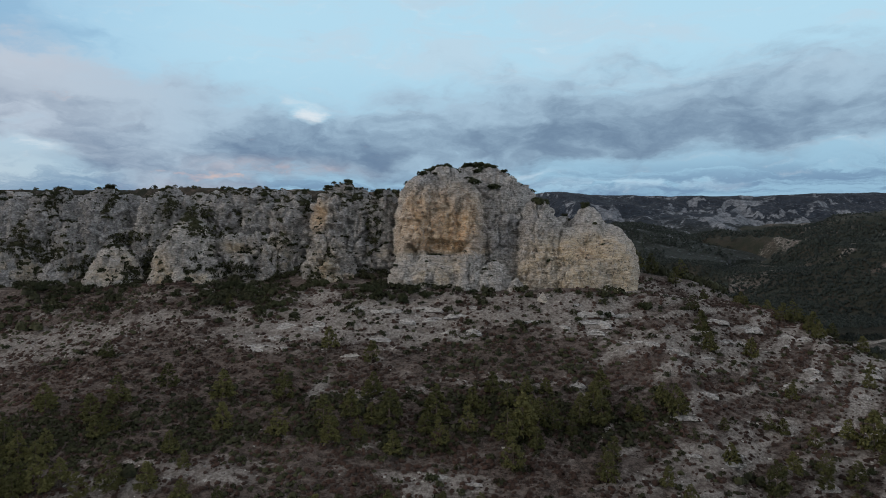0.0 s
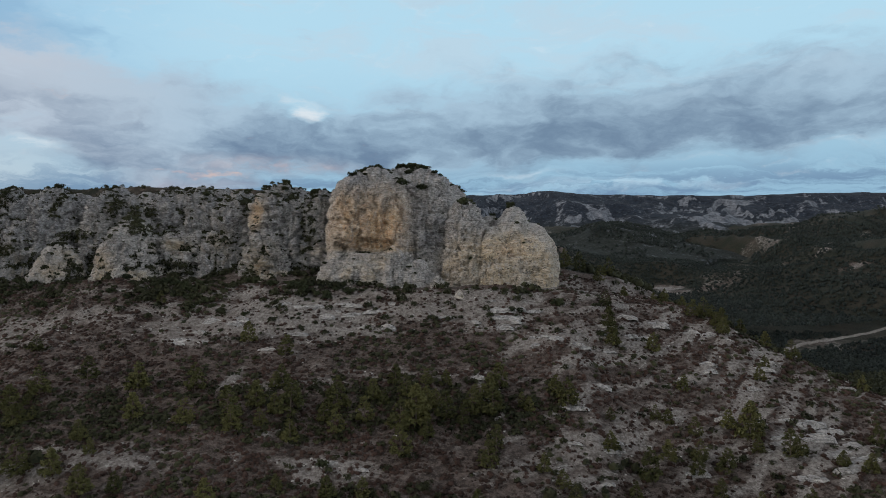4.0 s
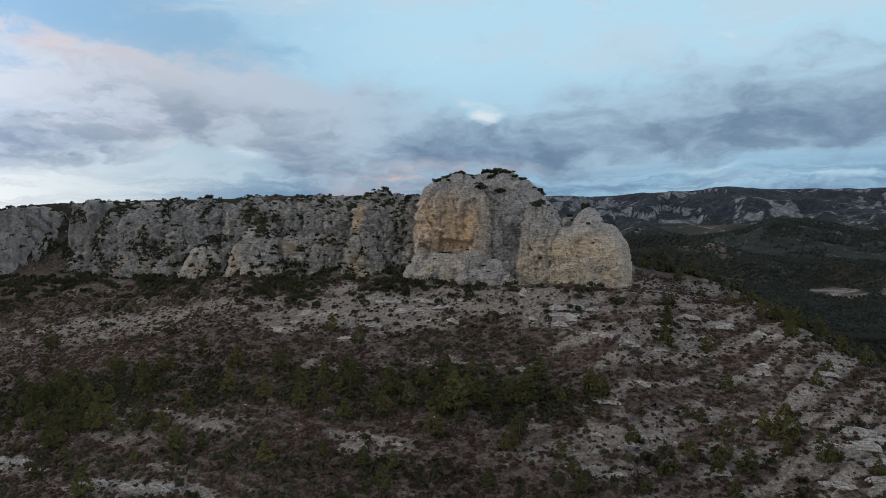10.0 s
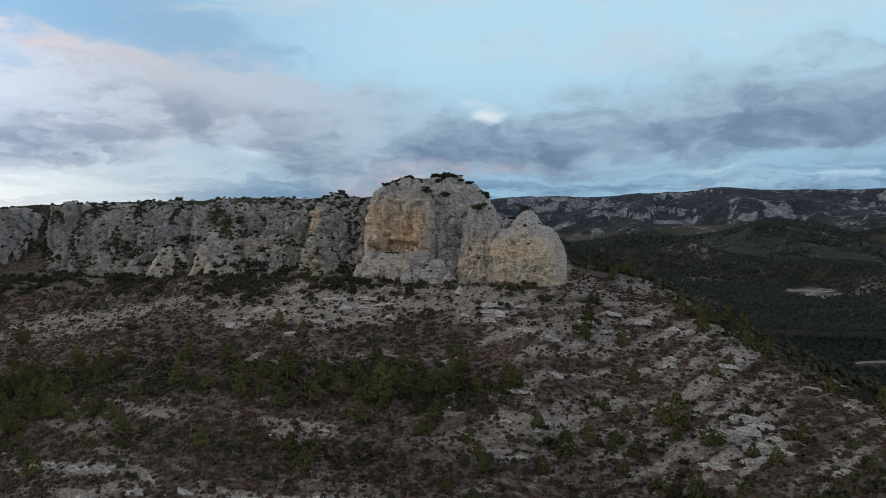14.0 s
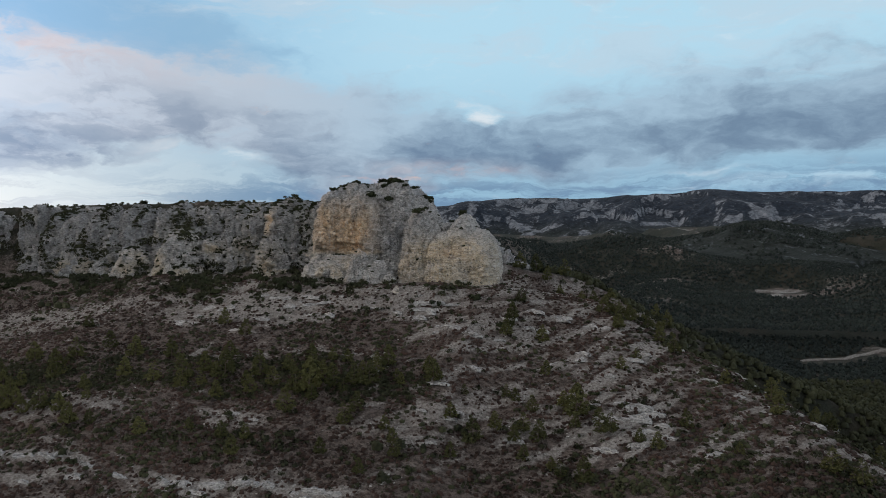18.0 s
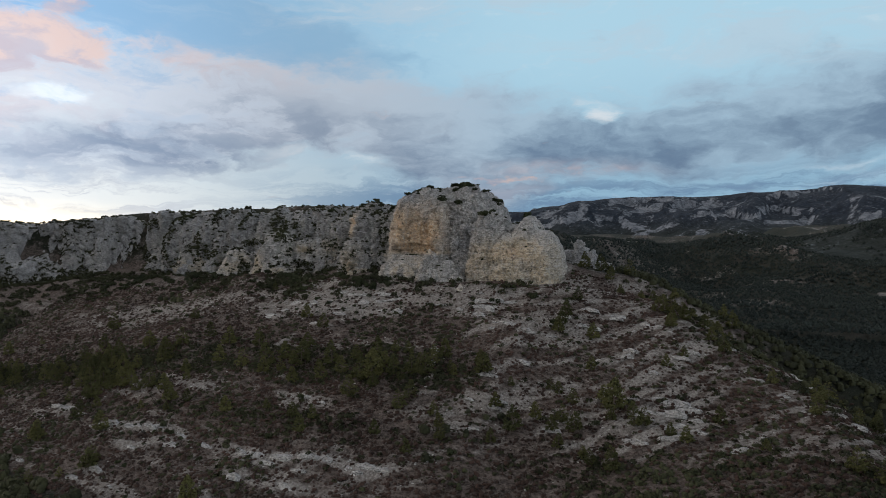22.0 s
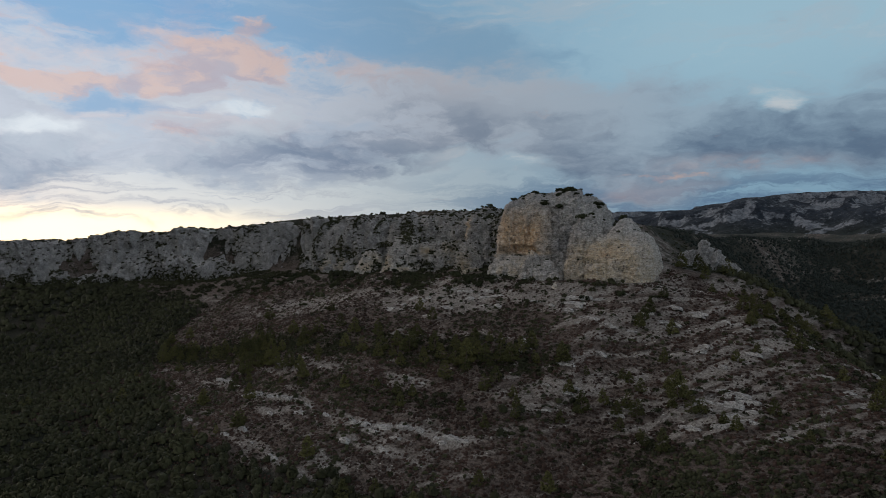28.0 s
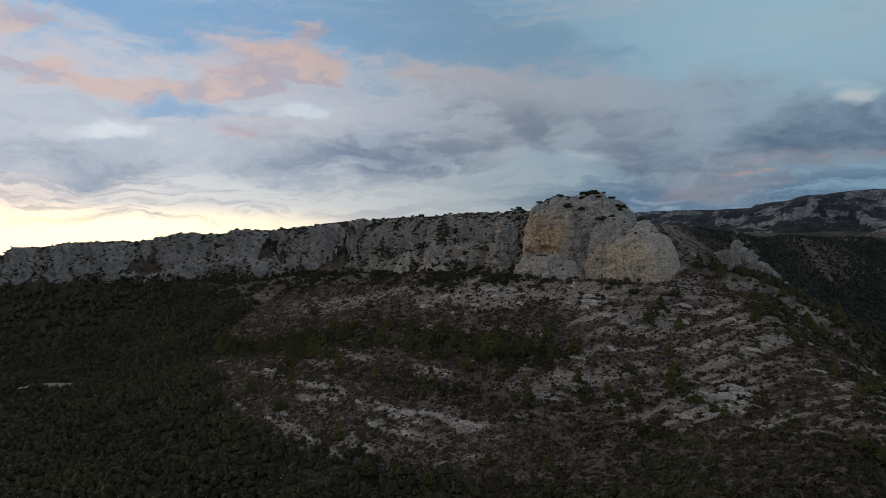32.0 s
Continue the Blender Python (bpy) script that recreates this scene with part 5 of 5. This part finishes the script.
def off_track(x, y):
    """1 away from the dirt track, 0 on it and on its southern verge."""
    side = y - np.interp(x, TRACK_X, TRACK_Y)
    return 1 - ((side > -16) & (side < 5) & (x > TRACK_X[0] - 3) & (x < TRACK_X[-1]))


def trees_far(count, x0, x1, y0, y1, size, seed, leaves_each, chance, leaf=0.42, low=0.6):
    """Crowns of trees far off: the loose leaves, and the mounds that fill them."""
    x, y = scatter(count, x0, x1, y0, y1, chance, seed)
    rng = np.random.default_rng(seed + 1)
    r = rng.uniform(low, 1.2, len(x)) * size
    z = ground(x, y)
    if y1 > 1000:
        z = np.maximum(z, far_shape(x, y)[0])
    c = np.stack([x, y, z + 0.5 * r], 1)
    return blades(c + np.array((0, 0, 0.35)) * r[:, None], r, leaves_each, leaf, 1.0, rng), mounds(c, r * 0.9, 1.15, rng)


def low_scrub(count, x0, x1, y0, y1, seed):
    """Knee-high to man-high thicket on the plateau, behind the cliff's edge."""
    x, y = scatter(count, x0, x1, y0, y1, lambda x, y: step(14, 24, y - cliff_line(x)) * np.maximum(step(110, 60, y - cliff_line(x)), step(-40, 0, x)), seed)
    rng = np.random.default_rng(seed + 1)
    r = rng.uniform(0.7, 1.9, len(x))
    return blades(np.stack([x, y, ground(x, y) + 0.1 * r], 1), r, 26, 0.34, 0.7, rng)


def wood_chance(x, y):
    return np.clip(wood_mask(x, y) * 1.3 - 0.15, 0, 1) * np.where((y > cliff_line(x) - 16) & (y < cliff_line(x) + 16) & (x < 76), 0, 1) * off_track(x, y)


def valley_chance(x, y):
    field = ((x - FIELD[0]) / FIELD[2]) ** 2 + ((y - FIELD[1] + 14) / (FIELD[3] + 18)) ** 2
    return np.clip(0.25 + 0.9 * wood_mask(x, y), 0, 1) * (field > 1.2) * off_track(x, y)


near = [trees_far(15000, -420, 160, -20, 262, 2.0, 61, 14, wood_chance, 0.36, 0.5),
        trees_far(3500, -800, -420, -60, 290, 3.0, 62, 6, wood_chance, 0.4),
        trees_far(13000, 84, 360, 90, 400, 1.9, 63, 9, wood_chance, 0.36, 0.4)]
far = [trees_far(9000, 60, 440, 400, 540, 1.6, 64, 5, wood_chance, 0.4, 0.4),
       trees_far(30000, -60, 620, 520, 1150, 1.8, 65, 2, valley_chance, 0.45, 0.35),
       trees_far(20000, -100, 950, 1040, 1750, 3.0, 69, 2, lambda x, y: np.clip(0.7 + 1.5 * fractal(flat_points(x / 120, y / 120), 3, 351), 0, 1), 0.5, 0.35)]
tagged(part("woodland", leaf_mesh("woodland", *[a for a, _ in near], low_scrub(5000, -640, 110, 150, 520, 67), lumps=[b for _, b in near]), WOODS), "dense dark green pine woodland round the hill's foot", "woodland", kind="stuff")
tagged(part("far_woodland", leaf_mesh("far_woodland", *[a for a, _ in far], lumps=[b for _, b in far]), HAZED_WOODS), "woodland over the far valley, coloured darker and bluer for distance haze", "woodland", kind="stuff")

# a pale pointed boulder at the cliff's foot
boulder = rock_mass(30.3, 222.5, 2.4, 1.9, -19, -13.6, plan=2.2, crown=2.2, taper=0.45, size=0.25, strength=0.12)
tagged(part("boulder", boulder, ROCK), "pale pointed boulder at the cliff's foot", "boulder")


# low limestone slabs that crop out of the spur along its beds
def slab(seed):
    rng = random.Random(seed)
    me = rock_mass(0, 0, rng.uniform(2.2, 4.5), rng.uniform(0.9, 1.6), -1.0, rng.uniform(0.45, 0.9), plan=2.6, crown=5, taper=0.15, size=0.6, strength=0.14, lichen=0.3, stained=0.0)
    return tagged(part("outcrop_rock", me, ROCK), "low pale limestone rock cropping out of the slope", "rock", "outcropping rocks")


lx, ly = scatter(2600, -100, 190, 95, 225, lambda x, y: step(0.45, 0.75, pale_mask(x, y)) * slope_only(x, y), 33)
lx, ly = lx[:150], ly[:150]
place_all([slab(n) for n in range(6)], [(x, y, z + 0.05, c) for x, y, z, c in zip(lx, ly, ground(lx, ly), np.random.default_rng(34).uniform(0.6, 1.4, len(lx)))])
for n, ob in enumerate([o for o in scene.objects if o.name.startswith("outcrop_rock")]):
    x, y, z = ob.matrix_basis.translation
    scale = ob.matrix_basis.to_scale()[0]
    ob.matrix_basis = pose(x, y, z, -22, 0, -6 + (n * 37) % 30 - 14) @ Matrix.Diagonal((scale, scale, scale, 1))


# a pale dirt track winding through the eastern valley
def build_track():
    t = np.linspace(0, len(TRACK_X) - 1, 70)
    x, y = np.interp(t, np.arange(len(TRACK_X)), TRACK_X), np.interp(t, np.arange(len(TRACK_X)), TRACK_Y)
    for n in range(3):
        x[1:-1], y[1:-1] = (x[:-2] + x[1:-1] + x[2:]) / 3, (y[:-2] + y[1:-1] + y[2:]) / 3
    z = ground(x, y) + 0.6
    side = np.stack([-np.gradient(y), np.gradient(x)], 1)
    side /= np.linalg.norm(side, axis=1, keepdims=True)
    edge = [np.stack([x + w * side[:, 0], y + w * side[:, 1], z - (0.8 if abs(w) > 2 else 0)], 1) for w in (-2.4, -1.5, 1.5, 2.4)]
    me = mesh_of("track", np.stack(edge, 1).reshape(-1, 3), grid_faces(70, 4), pale=np.full(280, 0.6), wood=np.zeros(280))
    tagged(part("dirt_track", me, GROUND), "pale dirt track through the wooded valley", "track", kind="structure")


build_track()

# a long broken ledge low on the slope
for n in range(15):
    rng_l = random.Random(70 + n)
    x = -118 + 11.4 * n + rng_l.uniform(-2.5, 2.5)
    if n in (3, 9):
        continue
    y = float(ledge_line(x)) + rng_l.uniform(-0.8, 0.8)
    z = float(ground(np.array([float(x)]), np.array([float(y)]))[0])
    me = rock_mass(x, y, rng_l.uniform(3.6, 6.4), rng_l.uniform(1.4, 2.2), z - 2.0, z + rng_l.uniform(0.2, 0.8), yaw=float(math.degrees(math.atan(ledge_line(x + 4) - ledge_line(x - 4)) / 8)), plan=3.0, crown=6, taper=0.1, size=0.4, strength=0.2, lichen=0.3, stained=0.0)
    tagged(part("ledge_rock", me, ROCK), "long low ledge of pale limestone across the slope", "rock", "ledge rocks")
